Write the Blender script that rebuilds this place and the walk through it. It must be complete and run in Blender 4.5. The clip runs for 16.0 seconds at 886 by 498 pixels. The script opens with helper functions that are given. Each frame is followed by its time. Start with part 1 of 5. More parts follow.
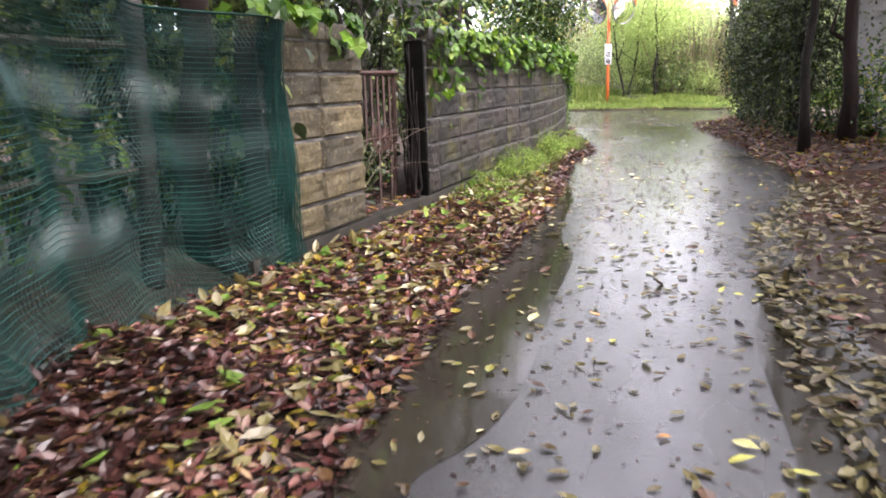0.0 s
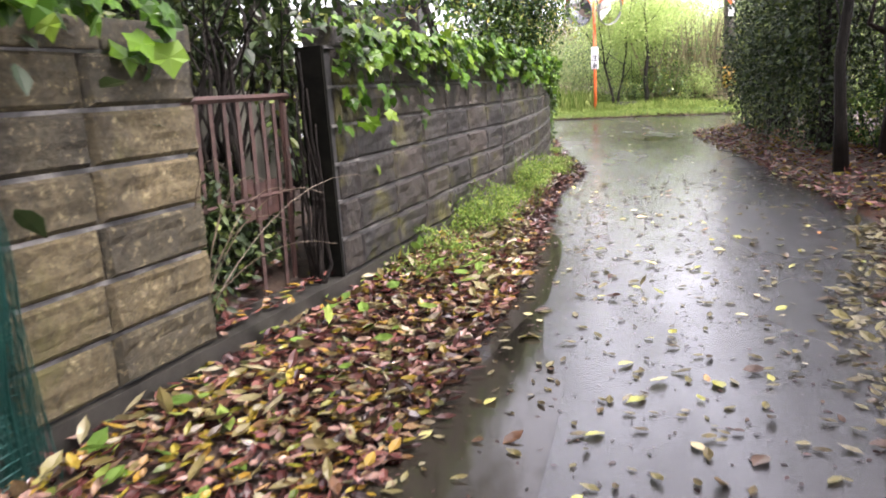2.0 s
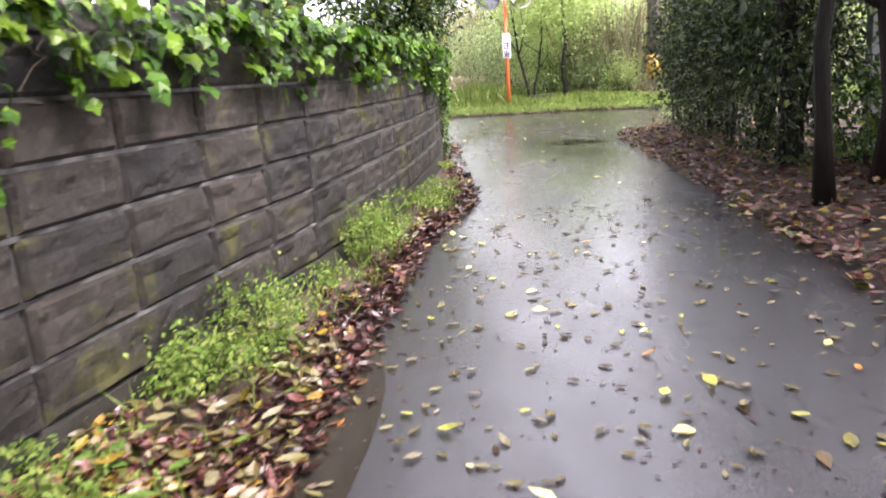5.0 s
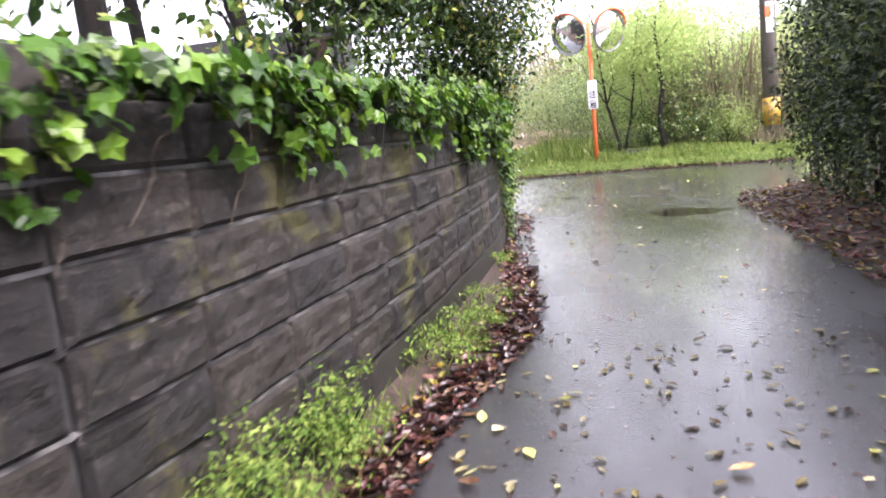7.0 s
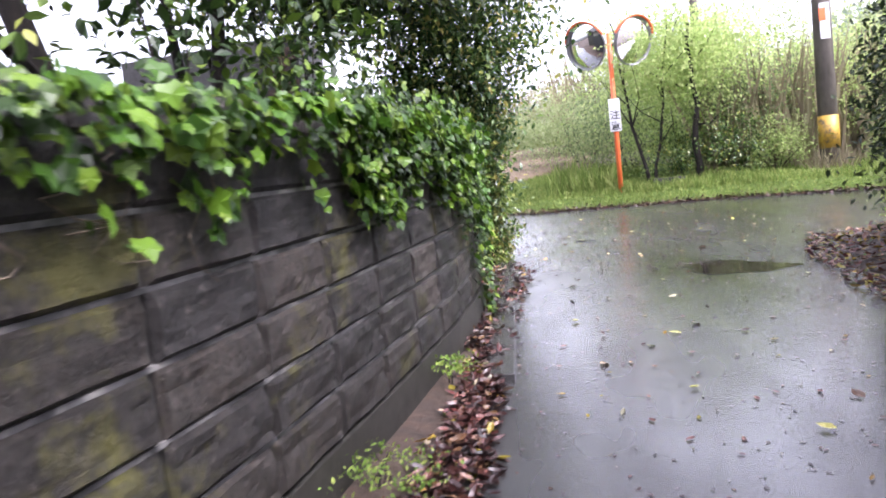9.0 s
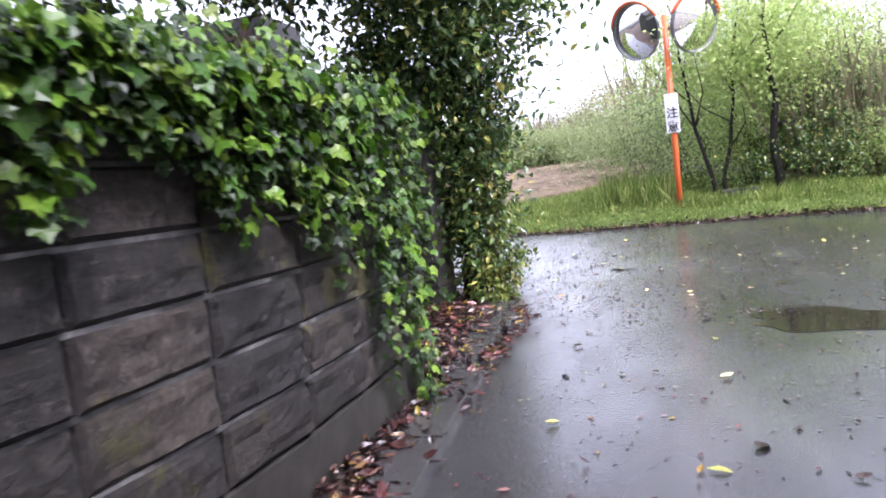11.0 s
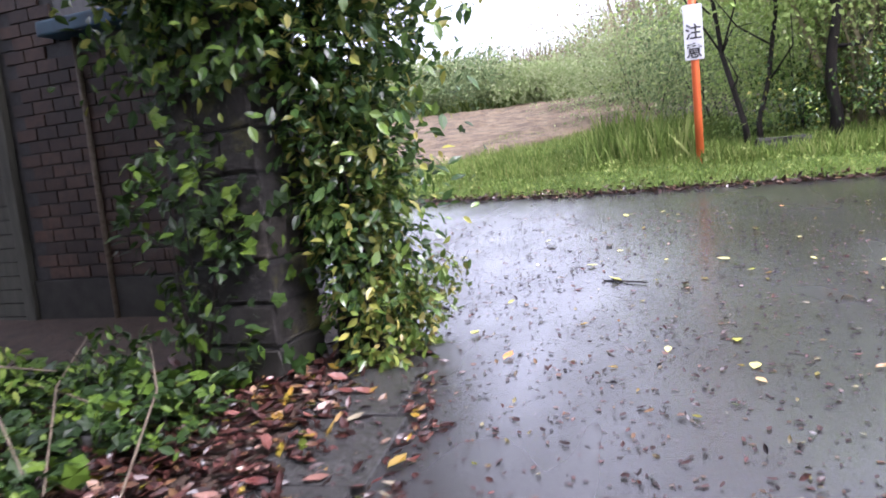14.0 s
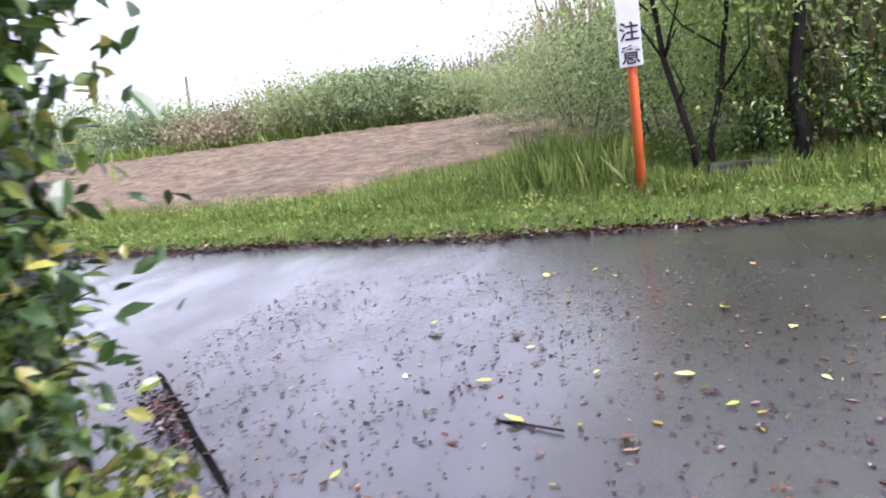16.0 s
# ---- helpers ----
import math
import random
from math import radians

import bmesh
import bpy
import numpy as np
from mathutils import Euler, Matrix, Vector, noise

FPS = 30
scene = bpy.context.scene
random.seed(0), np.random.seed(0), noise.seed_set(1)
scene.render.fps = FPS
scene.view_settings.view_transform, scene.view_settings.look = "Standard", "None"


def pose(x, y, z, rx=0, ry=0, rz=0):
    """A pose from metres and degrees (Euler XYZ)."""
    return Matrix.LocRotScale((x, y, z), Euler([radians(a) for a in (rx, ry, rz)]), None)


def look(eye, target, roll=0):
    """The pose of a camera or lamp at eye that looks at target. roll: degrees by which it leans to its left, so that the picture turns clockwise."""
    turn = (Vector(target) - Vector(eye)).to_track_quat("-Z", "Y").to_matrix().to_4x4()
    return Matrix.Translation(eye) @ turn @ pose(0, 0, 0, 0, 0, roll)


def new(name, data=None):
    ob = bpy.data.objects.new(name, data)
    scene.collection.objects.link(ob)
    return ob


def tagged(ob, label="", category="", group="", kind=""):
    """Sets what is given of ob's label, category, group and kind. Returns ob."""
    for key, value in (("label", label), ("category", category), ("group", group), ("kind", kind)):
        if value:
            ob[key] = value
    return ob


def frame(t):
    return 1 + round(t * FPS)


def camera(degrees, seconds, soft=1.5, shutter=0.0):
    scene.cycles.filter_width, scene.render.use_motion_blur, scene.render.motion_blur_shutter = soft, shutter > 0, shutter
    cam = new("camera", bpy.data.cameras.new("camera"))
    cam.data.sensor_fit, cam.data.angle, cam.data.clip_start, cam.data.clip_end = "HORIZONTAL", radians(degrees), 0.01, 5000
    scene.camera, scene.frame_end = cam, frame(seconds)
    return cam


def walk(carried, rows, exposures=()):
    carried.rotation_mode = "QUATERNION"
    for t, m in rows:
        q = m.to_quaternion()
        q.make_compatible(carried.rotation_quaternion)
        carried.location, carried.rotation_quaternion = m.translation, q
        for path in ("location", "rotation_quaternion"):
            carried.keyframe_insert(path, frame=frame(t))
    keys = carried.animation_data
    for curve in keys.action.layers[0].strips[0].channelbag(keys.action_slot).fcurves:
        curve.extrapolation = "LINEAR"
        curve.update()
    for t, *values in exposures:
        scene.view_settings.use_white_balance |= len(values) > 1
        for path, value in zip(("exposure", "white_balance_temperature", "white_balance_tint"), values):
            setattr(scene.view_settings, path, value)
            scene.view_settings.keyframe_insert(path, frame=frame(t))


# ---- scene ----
cam = camera(63.4, 16.0, soft=1.8, shutter=0.4)
PATH = [
    (0, (0.116, 1.011, 1.282), (-0.29, 2.939, 0.938), -1.1),
    (0.5, (0.113, 1.559, 1.327), (-0.307, 3.483, 0.98), -1.6),
    (1, (0.077, 2.084, 1.383), (-0.3, 4.017, 1.033), -2.1),
    (1.5, (0.131, 2.606, 1.416), (-0.243, 4.544, 1.091), -2.5),
    (2, (0.091, 3.113, 1.473), (-0.292, 5.049, 1.149), -2.8),
    (2.5, (0.17, 3.604, 1.507), (-0.2, 5.542, 1.182), -3.2),
    (3, (0.205, 4.119, 1.529), (-0.143, 6.057, 1.178), -3.5),
    (3.5, (0.271, 4.597, 1.574), (-0.027, 6.538, 1.193), -3.8),
    (4, (0.397, 5.118, 1.615), (0.142, 7.063, 1.225), -3.8),
    (4.5, (0.414, 5.649, 1.654), (0.217, 7.599, 1.255), -3.4),
    (5, (0.504, 6.165, 1.685), (0.308, 8.122, 1.323), -3.6),
    (5.2, (0.546, 6.362, 1.718), (0.323, 8.32, 1.38), -3.8),
    (7.3, (0.621, 9.368, 1.89), (0.167, 11.307, 1.706), -5.0),
    (7.5, (0.616, 9.669, 1.916), (0.154, 11.607, 1.74), -4.9),
    (8, (0.526, 10.358, 1.954), (0.03, 12.289, 1.785), -4.9),
    (8.5, (0.544, 10.917, 1.999), (0.063, 12.849, 1.809), -4.8),
    (8.7, (0.626, 11.135, 2.022), (0.14, 13.07, 1.874), -5.1),
    (10.8, (1.062, 13.726, 1.966), (0.328, 15.585, 1.891), -5.3),
    (11, (1.036, 13.977, 1.958), (0.333, 15.848, 1.897), -5.6),
    (11.5, (0.961, 14.574, 1.984), (0.192, 16.419, 1.938), -5.8),
    (12, (0.841, 15.063, 2.049), (0.094, 16.917, 1.974), -5.9),
    (12.5, (0.796, 15.645, 2.068), (0.081, 17.508, 1.936), -6.1),
    (13, (0.685, 16.166, 2.126), (-0.032, 18.024, 1.939), -5.9),
    (13.5, (0.716, 16.715, 2.163), (0.058, 18.591, 1.942), -5.8),
    (14, (0.665, 17.303, 2.218), (-0.042, 19.159, 1.983), -5.8),
    (14.5, (0.633, 17.825, 2.283), (-0.023, 19.698, 2.031), -5.8),
    (15, (0.667, 18.348, 2.341), (0.001, 20.219, 2.097), -6.4),
    (15.5, (0.636, 18.851, 2.413), (0.017, 20.737, 2.167), -6.7),
    (16, (0.633, 19.481, 2.395), (0.07, 21.387, 2.173), -6.5),
]
walk(cam, [(t, look(eye, target, roll)) for t, eye, target, roll in PATH], exposures=[(0.0, 2.7, 6600, 22), (5.0, 2.65, 6500, 24), (8.0, 2.5, 6150, 27), (12.0, 2.15, 5850, 27), (15.0, 2.1, 5850, 26), (16.0, 1.9, 5900, 27)])

# ---- light ----
world = bpy.data.worlds.new("overcast")
scene.world = world
world.use_nodes = True
wn, wl = world.node_tree.nodes, world.node_tree.links
sky = wn.new("ShaderNodeTexSky")
sky.sky_type, sky.sun_disc = "NISHITA", False
sky.sun_elevation, sky.sun_rotation = radians(55), radians(118)
sky.dust_density, sky.air_density = 4.0, 1.0
grey = wn.new("ShaderNodeHueSaturation")
grey.inputs["Saturation"].default_value = 0.25
wl.new(sky.outputs[0], grey.inputs["Color"])
wl.new(grey.outputs[0], wn["Background"].inputs["Color"])
wn["Background"].inputs["Strength"].default_value = 0.15
sun = new("sun", bpy.data.lights.new("sun", "SUN"))
sun.data.energy, sun.data.angle, sun.data.color = 1.2, radians(25), (1.0, 0.97, 0.93)
sun.matrix_world = look((0, 0, 30), (-30 * math.tan(radians(35)) * math.sin(radians(118)), 30 * math.tan(radians(35)) * math.cos(radians(62)), 0))

rng = np.random.default_rng(11)
random.seed(11)


# ---- plan ----
def lerp(table, v):
    return np.interp(v, [a for a, _ in table], [b for _, b in table])


RISE = [(-400, -8), (-20, -1.11), (22, 1.221), (27, 1.67), (45, 3.9), (80, 5.5), (500, 8)]
WALL = [(2.0, -2.25), (3.0, -2.05), (5.36, -1.57), (6.98, -1.23), (9.18, -0.9), (10.6, -0.66), (12.0, -0.56), (13.3, -0.49), (15.0, -0.46), (16.2, -0.47), (17.0, -0.52), (17.75, -0.6), (20.4, -1.5), (22, -1.6)]
LEFT = [(-20, -0.9), (3, -0.74), (5, -0.69), (6.2, -0.53), (8, -0.33), (12, -0.2), (13.5, 0.08), (14.6, 0.05), (17.4, -0.38), (20, -0.55), (21, -0.95)]
RIGHT = [(-20, 1.0), (3.5, 1.06), (5, 1.2), (7, 1.5), (9, 2.3), (10.6, 2.6), (16, 2.62), (19.5, 2.6), (21, 2.9)]
FAR = [(-400, 55), (-12, 28.6), (-7.1, 27.5), (-3.1, 26.95), (-1.0, 26.45), (2.5, 26.2), (4.65, 25.6), (12, 24.9), (400, 10)]
NEAR = [(-400, 50), (-12, 25.2), (-5, 24.4), (-3.4, 23.3), (-2.2, 22.4), (-1.2, 21.5), (-0.95, 21), (2.9, 21), (4.5, 21.8), (8, 22), (400, 7)]


def rise(y):
    return lerp(RISE, y)


def step(a, b, v):
    u = np.clip((v - a) / (b - a), 0, 1)
    return u * u * (3 - 2 * u)


def land(x, y):
    """Height of the ground beside and under the roads."""
    x, y = np.asarray(x, float), np.asarray(y, float)
    bank = np.zeros(np.broadcast(x, y).shape) - 0.04
    le, ri, wa = lerp(LEFT, y), lerp(RIGHT, y), lerp(WALL, y)
    lane = y < 21
    low = step(15.5, 17.5, y)
    left = step(0, 1, (le - x) / np.maximum(le - wa, 0.15)) * (0.20 - 0.07 * step(10.5, 13.0, y) - 0.06 * low) + step(wa - 0.1, wa - 0.5, x) * 0.15 * (1 - low)
    right = step(0, 1.2, x - ri) * 0.2 + step(1.0, 3.0, x - ri) * 0.15
    bank = bank + np.where(lane, np.where(x < le, left + 0.04, np.where(x > ri, right + 0.04, 0)), 0)
    ne, fa = lerp(NEAR, x), lerp(FAR, x)
    bank = bank + np.where((~lane) & (y < ne), 0.04 + 0.1 * step(0, 1, ne - y), 0)
    bank = bank + np.where(y > fa, 0.04 + 0.2 * step(0, 0.9, y - fa), 0)
    return rise(y) + bank


# ---- helpers ----
def mesh_of(name, verts, faces, material, smooth=False):
    me = bpy.data.meshes.new(name)
    me.from_pydata([tuple(v) for v in np.asarray(verts, float).tolist()], [], [tuple(f) for f in (faces.tolist() if hasattr(faces, "tolist") else faces)])
    for m in (material if isinstance(material, (list, tuple)) else [material]):
        me.materials.append(m)
    if smooth:
        me.polygons.foreach_set("use_smooth", [True] * len(me.polygons))
    me.update()
    return me


def solid(name, verts, faces, material, parent=None, label="", smooth=False):
    ob = new(name, mesh_of(name, verts, faces, material, smooth))
    if parent:
        ob.parent = parent
    if label:
        ob["label"] = label
    return ob


def part(name, bm, material, parent=None, label="", smooth=False):
    me = bpy.data.meshes.new(name)
    bm.to_mesh(me)
    bm.free()
    me.materials.append(material)
    if smooth:
        me.polygons.foreach_set("use_smooth", [True] * len(me.polygons))
    ob = new(name, me)
    if parent:
        ob.parent = parent
    if label:
        ob["label"] = label
    return ob


def thing(name, place, label, category, group=""):
    ob = new(name)
    ob.empty_display_size = 0.1
    ob.location = place
    return tagged(ob, label, category, group)


def box(x0, x1, y0, y1, z0, z1, bevel=0.0):
    bm = bmesh.new()
    bmesh.ops.create_cube(bm, size=1, matrix=Matrix.Translation(((x0 + x1) / 2, (y0 + y1) / 2, (z0 + z1) / 2)) @ Matrix.Diagonal((x1 - x0, y1 - y0, z1 - z0, 1)))
    if bevel:
        bmesh.ops.bevel(bm, geom=bm.edges[:], offset=bevel, segments=2, affect="EDGES", profile=0.6)
    return bm


def tube(points, radii, sides=8):
    """Verts and faces of a tapered tube along points, closed at both ends."""
    pts = np.asarray(points, float)
    n = len(pts)
    radii = np.broadcast_to(np.asarray(radii, float), (n,))
    tang = np.gradient(pts, axis=0)
    tang /= np.linalg.norm(tang, axis=1)[:, None] + 1e-9
    ref = np.where(np.abs(tang[:, 2:3]) > 0.9, np.array([[1.0, 0, 0]]), np.array([[0, 0, 1.0]]))
    u = np.cross(tang, ref)
    u /= np.linalg.norm(u, axis=1)[:, None] + 1e-9
    w = np.cross(tang, u)
    a = np.arange(sides) * 2 * np.pi / sides
    v = pts[:, None] + radii[:, None, None] * (np.cos(a)[None, :, None] * u[:, None] + np.sin(a)[None, :, None] * w[:, None])
    f = []
    for i in range(n - 1):
        for j in range(sides):
            k = (j + 1) % sides
            f.append((i * sides + j, i * sides + k, (i + 1) * sides + k, (i + 1) * sides + j))
    f.append(tuple(range(sides))[::-1])
    f.append(tuple((n - 1) * sides + j for j in range(sides)))
    return v.reshape(-1, 3), f


def join(pieces):
    verts, faces, base = [], [], 0
    for v, f in pieces:
        verts.append(np.asarray(v, float))
        faces += [tuple(i + base for i in q) for q in f]
        base += len(v)
    return np.concatenate(verts), faces


# leaf outlines, unit length along y, folded along the midrib
OVAL = (np.array([(0, 0, 0), (0.2, 0.25, 0.05), (0.24, 0.55, 0.06), (0.0, 1.0, -0.06), (-0.24, 0.55, 0.06), (-0.2, 0.25, 0.05), (0, 0.5, 0)]), [(0, 1, 2, 6), (6, 2, 3), (3, 4, 6), (6, 4, 5, 0)])
LOBED = (np.array([(0, 0, 0), (0.36, -0.1, 0.0), (0.45, 0.17, 0.04), (0.58, 0.48, -0.05), (0.33, 0.6, 0.04), (0, 1.0, -0.12), (-0.33, 0.6, 0.04), (-0.58, 0.48, -0.05), (-0.45, 0.17, 0.04), (-0.36, -0.1, 0.0), (0, 0.4, 0)]),
         [(0, 1, 2, 10), (10, 2, 3, 4), (10, 4, 5), (10, 5, 6), (10, 6, 7, 8), (10, 8, 9, 0)])
CURLED = (np.array([(0, 0, 0.05), (0.2, 0.3, 0.12), (0.2, 0.65, 0.1), (0.0, 1.0, 0.16), (-0.2, 0.65, 0.14), (-0.2, 0.3, 0.1), (0, 0.5, 0.0)]), [(0, 1, 2, 6), (6, 2, 3), (3, 4, 6), (6, 4, 5, 0)])
DIAMOND = (np.array([(0, 0, 0), (0.27, 0.45, 0.05), (0, 1.0, -0.05), (-0.27, 0.45, 0.05)]), [(0, 1, 2), (0, 2, 3)])
FLAT = (OVAL[0] * np.array([0.9, 1, 0.25]), OVAL[1])
BLADE = (np.array([(-0.03, 0, 0), (0.03, 0, 0), (0.025, 0.55, 0.04), (-0.025, 0.55, 0.04), (0, 1, 0.16)]), [(0, 1, 2, 3), (3, 2, 4)])


def scatter(name, points, along, normals, sizes, shape, material, parent=None, label=""):
    """One mesh of many leaves: each at a point, its length along one way, its face to a normal."""
    p, a, n = (np.asarray(v, float) for v in (points, along, normals))
    a = a / (np.linalg.norm(a, axis=1)[:, None] + 1e-9)
    s = np.cross(a, n)
    s /= np.linalg.norm(s, axis=1)[:, None] + 1e-9
    n = np.cross(s, a)
    tv, tf = shape
    sizes = np.broadcast_to(np.asarray(sizes, float), (len(p),))
    v = p[:, None] + sizes[:, None, None] * (tv[None, :, 0:1] * s[:, None] + tv[None, :, 1:2] * a[:, None] + tv[None, :, 2:3] * n[:, None])
    k = len(tv)
    faces = []
    for i in range(len(p)):
        o = i * k
        for q in tf:
            faces.append(tuple(o + j for j in q))
    return solid(name, v.reshape(-1, 3), faces, material, parent, label)


def unit(k):
    v = rng.normal(size=(k, 3))
    return v / np.linalg.norm(v, axis=1)[:, None]


def crown(name, centre, radii, count, size, material, parent, shape=OVAL, clumps=40, spread=0.28, hollow=0.45, droop=0.3, floor=None):
    """A leafy crown: clumps of leaves about twig ends inside an uneven ellipsoid."""
    c, r = np.array(centre, float), np.array(radii, float)
    d = unit(clumps)
    d *= (hollow + (1.05 - hollow) * rng.random((clumps, 1)) ** 0.6) * (0.8 + 0.35 * rng.random((clumps, 1)))
    which = rng.integers(0, clumps, count)
    local = d[which] + rng.normal(size=(count, 3)) * spread * (0.5 + rng.random(clumps))[which][:, None]
    pts = c + local * r
    if floor is not None:
        pts[:, 2] = np.maximum(pts[:, 2], floor + 0.02 + 0.1 * rng.random(count))
    along = unit(count) + d[which] * 0.6 + np.array([0, 0, -droop])
    nrm = unit(count) * 0.75 + np.array([0, 0, 1.0]) + d[which] * 0.4
    return scatter(name, pts, along, nrm, size * (0.6 + 0.8 * rng.random(count)), shape, material, parent)


# ---- materials ----
WET = 0.6  # how far rain darkens a dry surface


def material(name, rough=0.6, metal=0.0, spec=0.5):
    m = bpy.data.materials.new(name)
    m.use_nodes = True
    b = m.node_tree.nodes["Principled BSDF"]
    b.inputs["Roughness"].default_value = rough
    b.inputs["Metallic"].default_value = metal
    b.inputs["Specular IOR Level"].default_value = spec
    return m, m.node_tree.nodes, m.node_tree.links, b


def coords(n, l, space="Object"):
    if space == "World":
        return n.new("ShaderNodeNewGeometry").outputs["Position"]
    return n.new("ShaderNodeTexCoord").outputs[space]


def speckle(n, l, scale, detail=4, rough=0.6, vec=None, stretch=None):
    t = n.new("ShaderNodeTexNoise")
    t.inputs["Scale"].default_value, t.inputs["Detail"].default_value, t.inputs["Roughness"].default_value = scale, detail, rough
    if vec is not None:
        if stretch:
            m = n.new("ShaderNodeMapping")
            m.inputs["Scale"].default_value = stretch
            l.new(vec, m.inputs["Vector"])
            vec = m.outputs[0]
        l.new(vec, t.inputs["Vector"])
    return t.outputs["Fac"]


def ramp(n, l, fac, stops):
    r = n.new("ShaderNodeValToRGB")
    e = r.color_ramp.elements
    while len(e) < len(stops):
        e.new(0.5)
    for el, (pos, col) in zip(e, stops):
        el.position, el.color = pos, (*col, 1) if len(col) == 3 else col
    l.new(fac, r.inputs[0])
    return r.outputs[0]


def mix(n, l, fac, a, b, mode="MIX"):
    x = n.new("ShaderNodeMix")
    x.data_type, x.blend_type = "RGBA", mode
    for sock, v in ((x.inputs[0], fac), (x.inputs[6], a), (x.inputs[7], b)):
        if isinstance(v, (int, float)):
            sock.default_value = v
        elif isinstance(v, tuple):
            sock.default_value = (*v, 1)
        else:
            l.new(v, sock)
    return x.outputs[2]


def bump(n, l, b, height, strength, distance=0.01):
    u = n.new("ShaderNodeBump")
    u.inputs["Strength"].default_value, u.inputs["Distance"].default_value = strength, distance
    l.new(height, u.inputs["Height"])
    l.new(u.outputs[0], b.inputs["Normal"])


def g(v):
    return (v, v, v)


def leafy(name, stops, rough=0.4, through_light=0.35, spec=0.5, wet=WET):
    """Leaves that differ one from another, a little light passing through them."""
    stops = [(p, tuple(wet * v for v in c)) for p, c in stops]
    m, n, l, b = material(name, rough, 0, spec)
    isl = n.new("ShaderNodeNewGeometry").outputs["Random Per Island"]
    col = ramp(n, l, isl, stops)
    big = speckle(n, l, 1.3, 2, 0.5, coords(n, l, "World"))
    col = mix(n, l, 0.45, col, ramp(n, l, big, [(0.35, g(0.45)), (0.65, g(1.0))]), "MULTIPLY")
    l.new(col, b.inputs["Base Color"])
    if through_light:
        t = n.new("ShaderNodeBsdfTranslucent")
        l.new(col, t.inputs["Color"])
        s = n.new("ShaderNodeMixShader")
        s.inputs[0].default_value = through_light
        l.new(b.outputs[0], s.inputs[1])
        l.new(t.outputs[0], s.inputs[2])
        l.new(s.outputs[0], n["Material Output"].inputs["Surface"])
    return m


def plain(name, stops, scale, rough=0.6, metal=0.0, relief=0.2, space="Object", distance=0.01, stretch=None, per_object=0.0, spec=0.5, wet=0.65):
    """A surface with grain and stains at two scales."""
    stops = [(p, tuple(wet * v for v in c)) for p, c in stops]
    m, n, l, b = material(name, rough, metal, spec)
    v = coords(n, l, space)
    f = speckle(n, l, scale, 6, 0.65, v, stretch)
    col = ramp(n, l, f, stops)
    f2 = speckle(n, l, scale * 0.17, 3, 0.5, v)
    col = mix(n, l, 0.5, col, ramp(n, l, f2, [(0.3, g(0.6)), (0.7, g(1.0))]), "MULTIPLY")
    if per_object:
        r = n.new("ShaderNodeObjectInfo").outputs["Random"]
        col = mix(n, l, 1.0, col, ramp(n, l, r, [(0, g(1 - per_object)), (1, g(1.0))]), "MULTIPLY")
    l.new(col, b.inputs["Base Color"])
    bump(n, l, b, speckle(n, l, scale * 2.5, 6, 0.7, v, stretch), relief, distance)
    return m


def asphalt():
    m, n, l, b = material("wet_asphalt", 0.3, 0, 1.0)
    v = coords(n, l, "World")
    grain = speckle(n, l, 160, 3, 0.7, v)
    col = ramp(n, l, grain, [(0.3, g(0.01)), (0.7, (0.055, 0.054, 0.058))])
    stain = speckle(n, l, 0.9, 4, 0.6, v)
    col = mix(n, l, 0.6, col, ramp(n, l, stain, [(0.35, (0.6, 0.5, 0.42)), (0.6, g(1.0))]), "MULTIPLY")
    l.new(col, b.inputs["Base Color"])
    wet = speckle(n, l, 0.55, 3, 0.55, v, (1.6, 0.6, 1))
    l.new(ramp(n, l, wet, [(0.34, g(0.12)), (0.48, g(0.22)), (0.7, g(0.32))]), b.inputs["Roughness"])
    film = speckle(n, l, 1.1, 4, 0.6, v, (1.8, 0.7, 1))
    l.new(ramp(n, l, film, [(0.36, g(1.0)), (0.62, g(0.45))]), b.inputs["Coat Weight"])
    b.inputs["Coat Roughness"].default_value = 0.23
    b.inputs["Coat IOR"].default_value = 1.5
    coarse = speckle(n, l, 95, 5, 0.8, v)
    hgt = mix(n, l, ramp(n, l, wet, [(0.34, g(0.25)), (0.58, g(1.0))]), g(0.5), coarse)
    bump(n, l, b, hgt, 0.75, 0.0045)
    return m


ASPHALT = asphalt()
WATER, _n, _l, _b = material("puddle_water", 0.08, 0, 0.8)
_b.inputs["Base Color"].default_value = (0.03, 0.026, 0.02, 1)
bump(_n, _l, _b, speckle(_n, _l, 14, 3, 0.5, coords(_n, _l, "World")), 0.06, 0.01)
SOIL = plain("leaf_mould_soil", [(0.3, (0.03, 0.018, 0.012)), (0.6, (0.1, 0.062, 0.04)), (0.8, (0.13, 0.1, 0.05))], 9, 0.7, relief=0.9, space="World", distance=0.03)
MUD = plain("wet_red_mud", [(0.3, (0.06, 0.03, 0.02)), (0.7, (0.15, 0.075, 0.05))], 5, 0.25, relief=0.3, space="World")
FIELD = plain("ploughed_soil", [(0.35, (0.08, 0.056, 0.034)), (0.55, (0.22, 0.16, 0.095)), (0.72, (0.35, 0.275, 0.17))], 3.2, 0.9, relief=1.0, space="World", distance=0.08, stretch=(0.8, 1.1, 1))
MEADOW = plain("meadow_turf", [(0.3, (0.05, 0.09, 0.02)), (0.7, (0.16, 0.22, 0.06))], 3, 0.95, relief=0.5, space="World", distance=0.03, spec=0.05)
